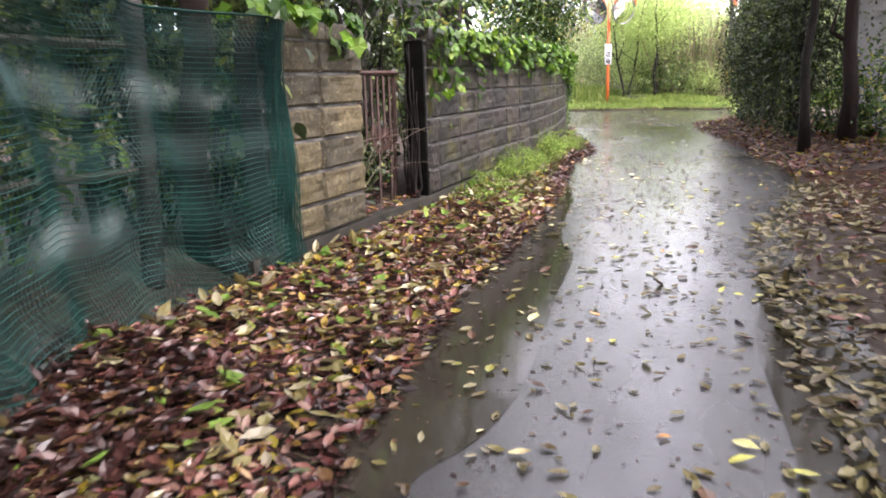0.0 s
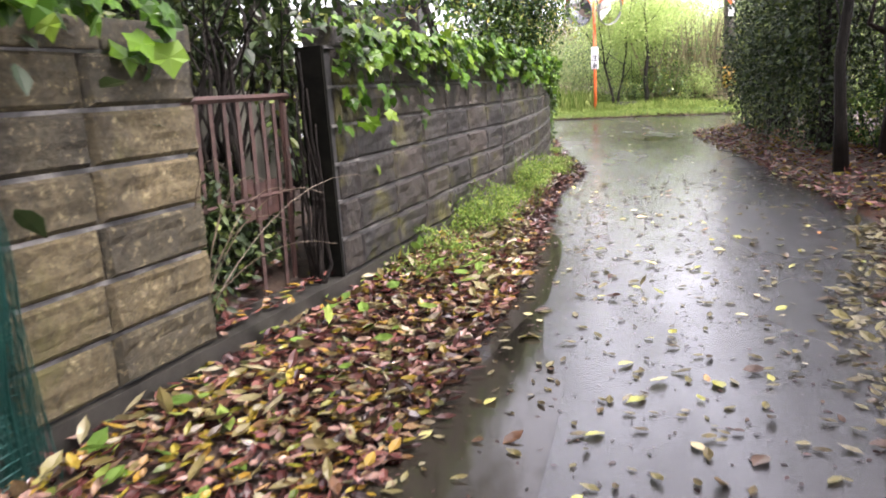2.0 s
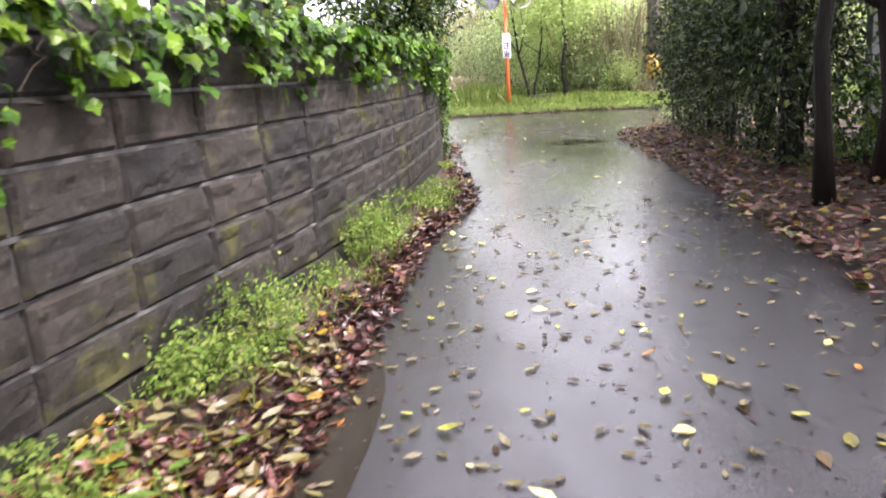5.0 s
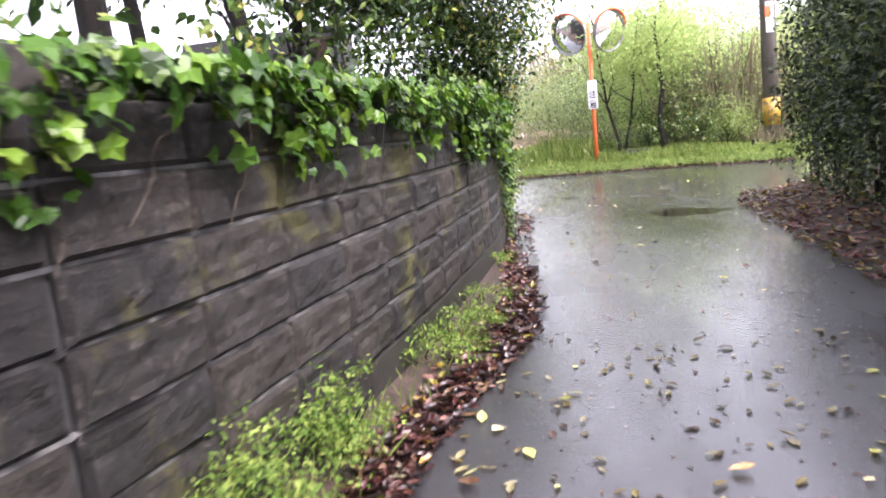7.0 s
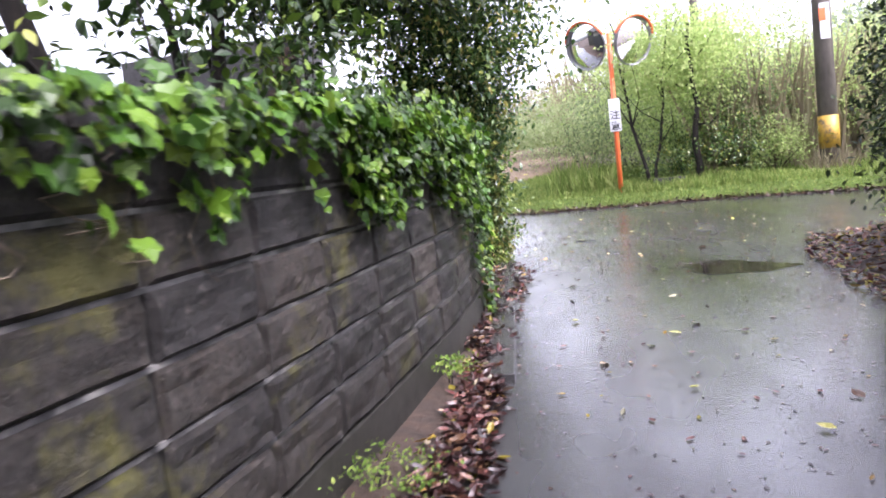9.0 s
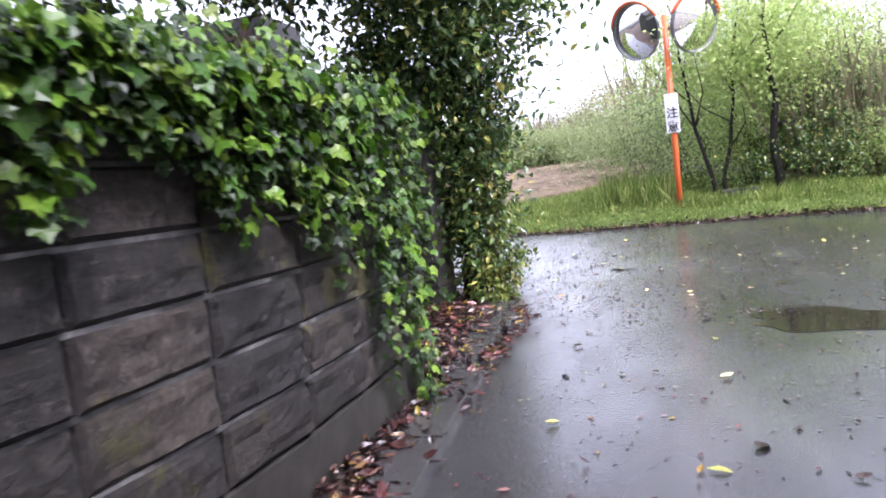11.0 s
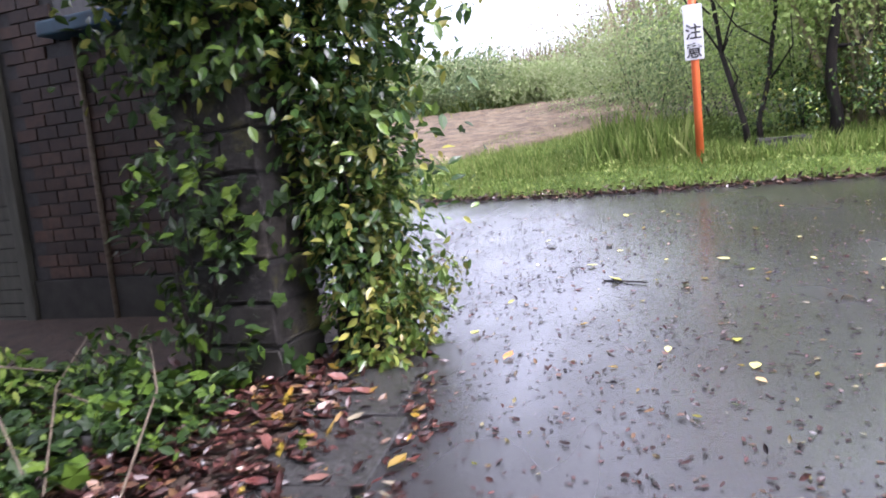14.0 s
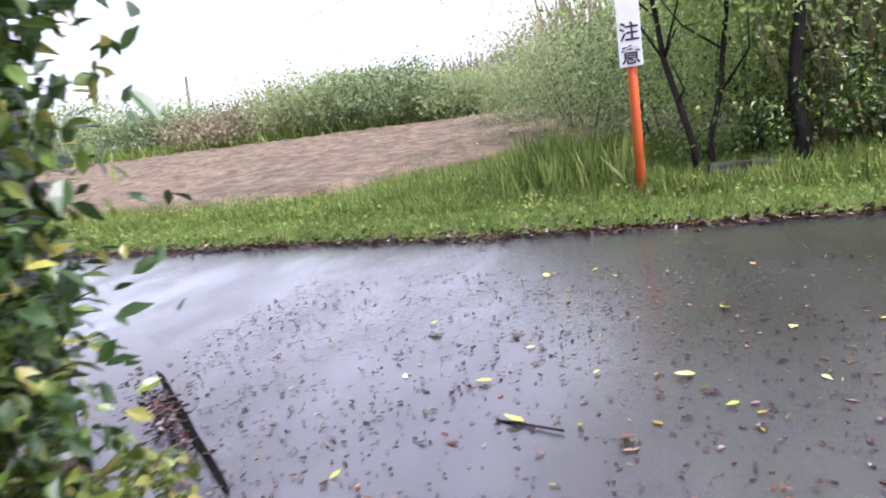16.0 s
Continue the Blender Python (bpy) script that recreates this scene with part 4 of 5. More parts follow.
# dark tangle of branches over the gate
tangle = thing("tangled_branches", (-2.0, 7.0, gz + 0.35), "black wet branches tangled over the iron gate", "branches")
for k in range(26):
    b0 = np.array([0.0 + 0.15 * rng.normal(), -0.15 + 0.12 * rng.normal(), 0.25 + 0.5 * rng.random()])
    e = np.array([0.15 + 0.25 * rng.normal(), -1.35 * rng.random() + 0.25, 1.15 + 0.6 * rng.random()])
    u = np.linspace(0, 1, 8)[:, None]
    line = b0 + (e - b0) * u + np.sin(u * 3.14) * np.array([0.0, 0.15 + 0.1 * rng.normal(), 0.25]) + rng.normal(size=(8, 3)) * 0.018
    v, f = tube(line, np.linspace(0.007 + 0.016 * rng.random(), 0.003, 8), 5)
    solid("branch", v, f, BARK, tangle, smooth=True)

# black creeper stems climbing the end of the pier
roots = thing("old_creeper_stems", (-1.3, 6.9, gz + 0.3), "thick black creeper stems on the pier end", "vine")
for k in range(9):
    m = frame_on_wall(GATE1 - 0.05, 0, 0)
    z = np.linspace(-0.02, 0.85 + 0.4 * rng.random(), 9)
    wob = np.cumsum(rng.normal(size=9) * 0.012)
    off = -0.02 - 0.13 * rng.random()
    line = np.array([m @ Vector((off + w * 0.7, -0.03 - abs(w) - 0.1 * math.exp(-6 * (zz + 0.02)) * rng.random(), 0.3 + zz)) for w, zz in zip(wob, z)])
    v, f = tube(line - np.array(roots.location), np.linspace(0.008 + 0.009 * rng.random(), 0.004, 9), 6)
    solid("stem", v, f, BARK, roots, smooth=True)

# ---- mirror post ----
PZ = float(land(0.56, 27.2))
mp = thing("traffic_mirror_post", (0.56, 27.2, PZ), "orange traffic mirror post with two round mirrors", "traffic mirror")
v, f = tube([(0, 0, -0.3), (0, 0, 1.5), (0, 0, 3.35)], 0.05, 16)
solid("pole", v, f, ORANGE, mp, "orange enamelled steel pole", smooth=True)


def mirror_head(parent, place, turn_deg, label):
    """A convex round mirror in an orange hood, facing -y before its turn."""
    m = Matrix.Translation(place) @ pose(0, 0, 0, 0, 0, turn_deg) @ pose(0, 0, 0, 14, 0, 0)
    k = 32
    rings = [(0.0, -0.10), (0.15, -0.093), (0.3, -0.07), (0.4, -0.048), (0.47, -0.03)]
    vv, ff = [], []
    for r, d in rings:
        for i in range(k):
            a = 2 * math.pi * i / k
            vv.append(m @ Vector((r * math.cos(a), d, r * math.sin(a))))
    for j in range(len(rings) - 1):
        for i in range(k):
            n2 = (i + 1) % k
            ff.append((j * k + i, j * k + n2, (j + 1) * k + n2, (j + 1) * k + i))
    glass = solid("mirror_glass", [tuple(p) for p in vv], ff, MIRROR, parent, "convex mirror glass", smooth=True)
    def lathe(name, prof, a0, a1, steps, mat_, label):
        vv, ff = [], []
        for r, d in prof:
            for i in range(steps + 1):
                a = a0 + (a1 - a0) * i / steps
                reach = 0.06 * math.sin(math.pi * i / steps) ** 0.5 if d < -0.04 else 0
                vv.append(m @ Vector((r * math.cos(a), d - reach, r * math.sin(a))))
        w = steps + 1
        for j in range(len(prof) - 1):
            for i in range(steps):
                ff.append((j * w + i, (j + 1) * w + i, (j + 1) * w + i + 1, j * w + i + 1))
        solid(name, [tuple(p) for p in vv], ff, mat_, parent, label, smooth=True)

    lathe("back_shell", [(0.47, -0.03), (0.482, -0.045), (0.486, 0.0), (0.4, 0.07), (0.2, 0.11), (0.0, 0.12)], 0, 2 * math.pi, 32, STEEL, "grey mirror back")
    lathe("hood", [(0.487, 0.02), (0.487, -0.05), (0.53, -0.07), (0.536, -0.05), (0.495, 0.02)], 0.3, math.pi - 0.3, 20, ORANGE, "orange hood over the mirror")
    v, f = tube([m @ Vector((0, 0.1, 0)), (0, 0.0, place[2])], 0.025, 8)
    solid("bracket", v, f, STEEL, parent, smooth=True)


mirror_head(mp, (-0.45, -0.1, 3.12), -38, "")
mirror_head(mp, (0.46, -0.1, 3.1), 42, "")
sign = part("sign_plate", box(-0.115, 0.115, -0.075, -0.058, 1.3, 1.98, 0.006), WHITE_PAINT, mp, "white caution sign plate")


def lettering(text, size, place, parent, mat_):
    cu = bpy.data.curves.new("lettering", "FONT")
    cu.body, cu.size, cu.align_x, cu.align_y, cu.extrude, cu.offset = text, size, "CENTER", "CENTER", 0.002, 0.003
    tmp = bpy.data.objects.new("lettering", cu)
    scene.collection.objects.link(tmp)
    tmp_mesh = bpy.data.meshes.new_from_object(tmp.evaluated_get(bpy.context.evaluated_depsgraph_get()))
    bpy.data.objects.remove(tmp)
    tmp_mesh.materials.clear()
    tmp_mesh.materials.append(mat_)
    ob = new("lettering", tmp_mesh)
    ob.parent = parent
    ob.matrix_local = pose(*place, 90, 0, 0)
    return ob


lettering("注", 0.2, (0, -0.078, 1.63), sign, BLACK_INK)
lettering("意", 0.2, (0, -0.078, 1.4), sign, BLACK_INK)
for h in (1.45, 1.83):
    v, f = tube([(-0.07, 0, h), (0.07, 0, h)], 0.058, 10)
    part("clamp", box(-0.06, 0.06, -0.06, 0.055, h - 0.015, h + 0.015, 0.004), STEEL, mp)

# ---- utility poles and wire ----
def utility_pole(x, y, height, r, label, sleeve=True):
    z = float(land(x, y))
    t = thing("utility_pole", (x, y, z), label, "utility pole", "utility poles")
    v, f = tube([(0, 0, -0.3), (0, 0, height / 2), (0, 0, height)], [r, r * 0.88, r * 0.75], 16)
    solid("pole", v, f, POLE_GREY, t, smooth=True)
    if sleeve:
        for z0, z1, mm in ((0.45, 1.1, YELLOW),):
            v, f = tube([(0, 0, z0), (0, 0, z1)], r + 0.008, 16)
            solid("guard_sleeve", v, f, mm, t, smooth=True)
        part("notice_plate", box(-0.09, 0.09, -r - 0.03, -r - 0.015, 2.6, 3.3, 0.004), WHITE_PAINT, t)
        part("notice_band", box(-0.1, 0.02, -r - 0.034, -r - 0.031, 2.95, 3.2, 0.001), ORANGE, t)
    return t


utility_pole(4.7, 27.6, 9.0, 0.19, "grey concrete utility pole with yellow guard sleeve")
utility_pole(3.4, 39, 10.0, 0.16, "thin far grey utility pole", False)
utility_pole(-32.7, 68.4, 6.4, 0.17, "far grey utility pole on the ridge", False)
utility_pole(10.6, 32.8, 7.9, 0.17, "grey utility pole behind the thicket", False)
a, b = np.array([10.6, 32.8, float(land(10.6, 32.8)) + 7.8]), np.array([-32.7, 68.4, float(land(-32.7, 68.4)) + 6.3])
wire = thing("overhead_wire", tuple(a), "black sagging overhead wire between poles", "wire")
u = np.linspace(0, 1, 30)[:, None]
v, f = tube((b - a) * u - np.array([0, 0, 1]) * 4 * 0.3 * u * (1 - u), 0.02, 5)
solid("strand", v, f, BLACK_INK, wire)

# ---- thicket and ridge beyond the crossing road ----
tree("thicket_tree", 1.2, 27.9, 3.7, 0.045, [((0.2, 0.5, 2.75), (1.5, 1.2, 0.9), 6000, 0.08, dict(spread=0.35, shape=DIAMOND))], SPRING, BARK, "slender multi-stemmed tree with spring leaves", lean=(-0.6, 0.4), limbs=7, group="thicket trees", reach=1.4)
tree("thicket_tree", 1.32, 27.95, 3.8, 0.04, [((0.4, 0.6, 2.9), (1.3, 1.2, 0.9), 5000, 0.08, dict(spread=0.35, shape=DIAMOND))], SPRING, BARK, "slender multi-stemmed tree with spring leaves", lean=(0.5, 0.5), limbs=7, group="thicket trees", reach=1.4)
tree("thicket_tree", 2.2, 27.9, 3.4, 0.085, [((0.2, 0.4, 2.8), (1.3, 1.2, 1.0), 6000, 0.08, dict(shape=DIAMOND))], SPRING, BARK, "ivy-dark trunk among spring thicket", group="thicket trees")
# haze over these bushes is put into their pale leaf colours
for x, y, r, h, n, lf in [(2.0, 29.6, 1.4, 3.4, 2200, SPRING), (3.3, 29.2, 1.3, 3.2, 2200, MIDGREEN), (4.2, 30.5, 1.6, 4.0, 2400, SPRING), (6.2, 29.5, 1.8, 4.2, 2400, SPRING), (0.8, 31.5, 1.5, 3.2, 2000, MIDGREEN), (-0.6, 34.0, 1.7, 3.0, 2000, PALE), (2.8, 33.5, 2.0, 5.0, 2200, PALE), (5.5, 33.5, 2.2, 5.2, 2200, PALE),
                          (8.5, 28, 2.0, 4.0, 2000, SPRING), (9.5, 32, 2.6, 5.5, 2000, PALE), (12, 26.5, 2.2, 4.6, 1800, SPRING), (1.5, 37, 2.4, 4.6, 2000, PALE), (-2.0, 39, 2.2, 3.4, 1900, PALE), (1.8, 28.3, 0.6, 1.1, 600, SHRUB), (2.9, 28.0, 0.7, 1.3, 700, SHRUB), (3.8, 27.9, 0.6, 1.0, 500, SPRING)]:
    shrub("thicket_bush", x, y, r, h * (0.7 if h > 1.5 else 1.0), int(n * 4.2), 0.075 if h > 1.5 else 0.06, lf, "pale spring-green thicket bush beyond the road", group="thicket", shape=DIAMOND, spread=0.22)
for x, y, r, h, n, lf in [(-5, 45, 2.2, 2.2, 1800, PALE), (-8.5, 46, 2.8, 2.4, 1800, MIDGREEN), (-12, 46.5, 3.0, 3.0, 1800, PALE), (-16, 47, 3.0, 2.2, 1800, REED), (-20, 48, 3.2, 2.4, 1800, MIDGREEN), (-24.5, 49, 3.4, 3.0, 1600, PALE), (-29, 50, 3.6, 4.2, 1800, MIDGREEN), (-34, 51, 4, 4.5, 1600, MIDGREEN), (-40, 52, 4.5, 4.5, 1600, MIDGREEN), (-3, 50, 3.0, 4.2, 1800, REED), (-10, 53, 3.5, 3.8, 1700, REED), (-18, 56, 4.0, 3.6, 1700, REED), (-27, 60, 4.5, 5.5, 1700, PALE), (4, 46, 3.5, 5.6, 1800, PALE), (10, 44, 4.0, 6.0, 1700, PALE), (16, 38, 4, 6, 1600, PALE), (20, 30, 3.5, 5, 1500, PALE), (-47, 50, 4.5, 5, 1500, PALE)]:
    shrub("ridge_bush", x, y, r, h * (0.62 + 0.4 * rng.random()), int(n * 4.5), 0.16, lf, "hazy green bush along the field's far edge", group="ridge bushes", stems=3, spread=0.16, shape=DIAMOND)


# wooded hill far off
def far_hill(x, y):
    return land(x, y) + 27 * np.exp(-((x - 62) / 42) ** 2 - ((y - 135) / 26) ** 2) + 9 * np.exp(-((x + 60) / 50) ** 2 - ((y - 150) / 26) ** 2)


hx_, hy_ = np.arange(-160, 181, 5.0), np.arange(90, 191, 5.0)
sheet("hill", hx_, hy_, lambda x, y: far_hill(x, y) - 1.0, MEADOW, "hazy wooded hill far beyond the field", category="hill")
n = 16000
x, y = -150 + 320 * rng.random(n), 92 + 60 * rng.random(n)
p = np.stack([x, y, far_hill(x, y) - 0.8 + 3.0 * rng.random(n) * (0.4 + 0.6 * np.sin(x * 0.55 + 2 * np.sin(y * 0.4)) ** 2)], -1)
tagged(scatter("far_woods", p, unit(n), unit(n) * 0.7 + np.array([0, -0.6, 0.8]), 1.5 * (0.5 + rng.random(n)), OVAL, HAZY), "woods on the far hill, haze tinted into the leaves", "woods", kind="stuff")


def reeds(name, x0, x1, y0, y1, n, h, leaf, label, lean=0.25, width=1.0, category="reeds"):
    x, y = x0 + (x1 - x0) * rng.random(n), y0 + (y1 - y0) * rng.random(n)
    p = np.stack([x, y, land(x, y) - 0.02], -1)
    al = np.stack([rng.normal(size=n) * lean, rng.normal(size=n) * lean, np.ones(n)], -1)
    nr = np.stack([rng.normal(size=n), rng.normal(size=n), 0.2 * np.ones(n)], -1)
    ob = scatter(name, p, al, nr, h * (0.45 + 0.75 * rng.random(n)), (BLADE[0] * np.array([width, 1, 1]), BLADE[1]), leaf)
    return tagged(ob, label, category, kind="stuff")


reeds("reed_bed", -16, -4, 48, 53, 1500, 2.8, REED, "wispy dry reeds behind the field", 0.2, 0.6)
reeds("reed_bed", -1.5, 5, 38, 42, 900, 3.6, REED, "wispy dry reeds behind the thicket", 0.2, 0.6)
reeds("reed_bed", 2.4, 6.5, 28.3, 30.5, 900, 2.6, REED, "dry standing stalks in the thicket", 0.16, 0.5)

# ---- grass ----
def verge(name, x0, x1, d0, d1, n, h, label, lean=0.35, width=1.0):
    x = x0 + (x1 - x0) * rng.random(n)
    y = lerp(FAR, x) + d0 + (d1 - d0) * rng.random(n)
    p = np.stack([x, y, land(x, y)], -1)
    al = np.stack([rng.normal(size=n) * lean, rng.normal(size=n) * lean - 0.1, np.ones(n)], -1)
    nr = np.stack([rng.normal(size=n), rng.normal(size=n) - 0.4, 0.6 * np.ones(n)], -1)
    tall = h * (0.4 + 0.8 * rng.random(n)) * (0.65 + 0.5 * (np.sin(x * 1.9) * np.sin(x * 0.7 + y) * 0.5 + 0.5))
    return tagged(scatter(name, p, al, nr, tall, (BLADE[0] * np.array([width, 1, 1]), BLADE[1]), GRASS), label, "grass", kind="stuff")


verge("grass", -14, 7, 0.12, 1.2, 22000, 0.12, "short bright green roadside grass", width=1.3)
verge("grass", -16, 1.2, 0.7, 2.1, 20000, 0.18, "tall bright green verge grass", width=1.3)
verge("grass", -3.5, 1.0, 1.6, 6.0, 11000, 0.2, "tall grass between verge and field")
verge("grass", -1.0, 0.5, 0.9, 3.0, 900, 0.65, "rank tall grass by the mirror post", 0.25)
verge("grass", 0.5, 8, 0.7, 2.4, 9000, 0.25, "shaded grass under the thicket", width=1.3)
verge("grass", -45, -14, 0.3, 3.6, 5000, 0.45, "far verge grass", width=2)
reeds("grass", -45, 0, 44.5, 46.5, 5000, 0.7, GRASS, "grass strip behind the ploughed field", 0.3, 2.5, "grass")


n = 13000
x = -14 + 21 * rng.random(n)
y = lerp(FAR, x) + 0.25 + 2.2 * rng.random(n) ** 1.2
p = np.stack([x, y, land(x, y) + 0.02 + 0.16 * rng.random(n) * (0.4 + 0.6 * np.sin(x * 2.1 + np.sin(y * 3)) ** 2)], -1)
tagged(scatter("verge_weeds", p, unit(n) + np.array([0, -0.2, 0.5]), unit(n) * 0.6 + np.array([0, -0.3, 1.0]), 0.05 * (0.5 + rng.random(n)), DIAMOND, GRASS), "low broad-leaved weeds in the verge grass", "weeds", kind="stuff")
reeds("reed_bed", 4.3, 5.1, 27.1, 27.75, 220, 0.55, REED, "dry grass tuft round the utility pole", 0.45, 0.8)


def left_bank(n, y0, y1, u0, u1, power=1.0):
    y = y0 + (y1 - y0) * rng.random(n)
    a, b = lerp(LEFT, y), lerp(WALL, y)
    u = u0 + (u1 - u0) * rng.random(n) ** power
    x = a + (b + 0.05 - a) * u
    return x, y


def litter(name, x, y, size, leaf, label, lift=0.0, layers=0.035, shape=CURLED, flat=0.35, tilt=0.22):
    n = len(x)
    z = np.maximum(land(x, y), rise(y) + 0.0085) + lift + rng.random(n) * layers
    p = np.stack([x, y, z], -1)
    al = np.stack([rng.normal(size=n), rng.normal(size=n), rng.normal(size=n) * tilt], -1)
    nr = np.stack([rng.normal(size=n) * flat, rng.normal(size=n) * flat, np.ones(n)], -1)
    return tagged(scatter(name, p, al, nr, size * (0.55 + 0.75 * rng.random(n)), shape, leaf), label, "fallen leaves", kind="stuff")


x, y = left_bank(9000, 0.5, 8.5, -0.05, 1.0)
litter("leaf_litter", x, y, 0.074, LITTER, "deep litter of wet brown and yellow fallen leaves", layers=0.05)
x, y = left_bank(2600, 0.5, 8.0, -0.1, 0.8)
litter("leaf_litter", x, y, 0.085, DARK_LITTER, "sodden dark brown fallen leaves")
# extra dark leaves on top imitate the shade below the netting
x, y = left_bank(4200, 0.3, 3.6, 0.35, 1.05)
litter("leaf_litter", x, y, 0.08, DARK_LITTER, "sodden leaves below the netting, dark for tree shade", lift=0.04)
x, y = left_bank(1000, 0.6, 9.5, 0.05, 1.0)
litter("leaf_litter", x, y, 0.1, LITTER_PALE, "yellow and pale leaves on top of the brown litter", lift=0.03)
x, y = left_bank(160, 1.0, 8.5, 0.3, 1.0)
litter("leaf_litter", x, y, 0.11, WEED, "green leaves fallen on the brown litter", lift=0.035)
x, y = left_bank(3200, 8.0, 16.5, -0.1, 0.55)
litter("leaf_litter", x, y, 0.075, DARK_LITTER, "sodden reddish fallen leaves at the lane edge")
x, y = left_bank(900, 8.0, 16.5, -0.1, 0.7)
litter("leaf_litter", x, y, 0.075, LITTER, "mixed fallen leaves among weeds")
n = 3800
y = 16.3 + 4.6 * rng.random(n)
x = lerp(LEFT, y) + 0.12 - rng.random(n) ** 0.8 * (0.6 + 0.9 * step(17, 19.5, y))
litter("leaf_litter", x, y, 0.075, DARK_LITTER, "dark wet leaves over the drain covers", layers=0.03)
n = 800
y = 17 + 3.6 * rng.random(n)
x = lerp(LEFT, y) + 0.1 - rng.random(n) * 1.4
litter("leaf_litter", x, y, 0.085, LITTER, "yellow and brown fallen leaves at the entrance")
n = 3800
y = 0.5 + 9 * rng.random(n)
x = lerp(RIGHT, y) - 0.15 + 2.6 * rng.random(n) ** 1.4
litter("leaf_litter", x, y, 0.085, LITTER_PALE, "pale yellowish fallen leaves on the verge")
n = 2200
y = 0.5 + 10.5 * rng.random(n)
x = lerp(RIGHT, y) + 0.1 + 3.2 * rng.random(n)
litter("leaf_litter", x, y, 0.08, LITTER, "mixed fallen leaves on the verge")
n = 5200
y = 10.2 + 11 * rng.random(n)
x = lerp(RIGHT, y) - 0.1 + 2.0 * rng.random(n) ** 1.2
litter("leaf_litter", x, y, 0.09, LITTER, "brown fallen leaves on the bank below the hedge", layers=0.06)
n = 4200
x = -12 + 20 * rng.random(n)
y = lerp(FAR, x) + rng.normal(size=n) * 0.11 + 0.1
litter("leaf_litter", x, y, 0.075, DARK_LITTER, "line of reddish leaves along the verge edge")
n = 2500
y = 1 + 20 * rng.random(n)
a, b = lerp(LEFT, y), lerp(RIGHT, y)
x = a + (b - a) * rng.random(n)
litter("leaf_crumbs", x, y, 0.028, DARK_LITTER, "small dark leaf scraps on the wet road", layers=0.003, flat=0.05, tilt=0.02, shape=FLAT)
n = 4000
x = -2.5 + 6.5 * rng.random(n) ** 1.3
y = 18.5 + 7.5 * rng.random(n)
ok_ = (y > lerp(NEAR, x)) | ((x > lerp(LEFT, y)) & (x < lerp(RIGHT, y)))
litter("leaf_crumbs", x[ok_], y[ok_], 0.028, DARK_LITTER, "small dark leaf scraps on the wet junction", layers=0.003, flat=0.05, tilt=0.02, shape=FLAT)

n = 2600
x = -2.4 + 4.4 * rng.random(n) ** 1.15
y = 19.6 + 5.6 * rng.random(n)
ok_ = (y > lerp(NEAR, x) + 0.1) | ((x > lerp(LEFT, y)) & (x < lerp(RIGHT, y)) & (y < 21))
keep = ok_ & (np.sin(x * 2.3 + 1) * np.sin(y * 1.9) + rng.normal(size=n) * 0.6 > -0.3)
litter("leaf_crumbs", x[keep], y[keep], 0.038, DARK_LITTER, "dark curled leaf scraps and twigs on the junction", layers=0.008, flat=0.3, tilt=0.25)
n = 420
x = -2.0 + 5.6 * rng.random(n)
y = 17.5 + 7.8 * rng.random(n)
ok_ = (y > lerp(NEAR, x) + 0.1) | ((x > lerp(LEFT, y)) & (x < lerp(RIGHT, y)) & (y < 21))
litter("leaf_crumbs", x[ok_], y[ok_], 0.04, LITTER_PALE, "pale leaf scraps on the wet junction", layers=0.006, flat=0.25, tilt=0.15)

n = 850
y = 1.5 + 12 * rng.random(n)
a, b = lerp(LEFT, y), lerp(RIGHT, y)
x = a + (b - a) * rng.random(n)
litter("scattered_leaves", x, y, 0.068, LITTER_PALE, "pale and yellow leaves lying on the wet lane", layers=0.004, flat=0.1, tilt=0.06)
n = 260
y = 13.5 + 11 * rng.random(n)
x = -0.3 + 3.2 * rng.random(n)
litter("scattered_leaves", x, y, 0.05, LITTER, "brown and yellow leaves on the wet junction", layers=0.004, flat=0.1, tilt=0.06)

# weeds at the foot of the wall
for y0, n, h in [(7.4, 110, 0.1), (8.0, 240, 0.14), (8.8, 520, 0.19), (9.3, 560, 0.2), (10.1, 160, 0.12), (10.9, 620, 0.25), (11.5, 640, 0.25), (12.8, 300, 0.15), (13.3, 300, 0.15), (14.2, 120, 0.1), (15.6, 100, 0.1)]:
    x0 = float(lerp(WALL, y0)) * 0.72 + float(lerp(LEFT, y0)) * 0.28
    shrub("weed_clump", x0, y0, 0.24 + 0.1 * rng.random(), h * 1.35, int(n * 3.2), 0.024, WEED, "fresh green weed clump among fallen leaves", 4, "weed", "verge weeds")
n = 500
x, y = left_bank(n, 7.4, 13.8, 0.3, 0.98)
p = np.stack([x, y, land(x, y)], -1)
tagged(scatter("grass", p, np.stack([rng.normal(size=n) * 0.5, rng.normal(size=n) * 0.5, np.ones(n)], -1), unit(n), 0.14 * (0.4 + rng.random(n)), BLADE, GRASS), "thin green grass at the wall foot", "grass", kind="stuff")
for x0, y0, n, h in [(-2.2, 19.1, 300, 0.3), (-1.7, 18.7, 240, 0.22), (-2.7, 19.6, 320, 0.35), (-1.5, 19.6, 160, 0.2), (-2.2, 20.0, 200, 0.4), (-2.4, 18.4, 240, 0.25)]:
    shrub("weed_clump", x0, y0, 0.32, h, int(n * 1.3), 0.055, WEED if n >= 300 else IVY_DARK, "bright green leafy weeds at the entrance", 4, "weed", "entrance weeds")
n = 3200
y = 17.7 + 2.7 * rng.random(n)
x = -1.3 - 2.6 * rng.random(n)
litter("leaf_litter", x, y, 0.085, DARK_LITTER, "dark wet leaves heaped inside the entrance", layers=0.05)
n = 2600
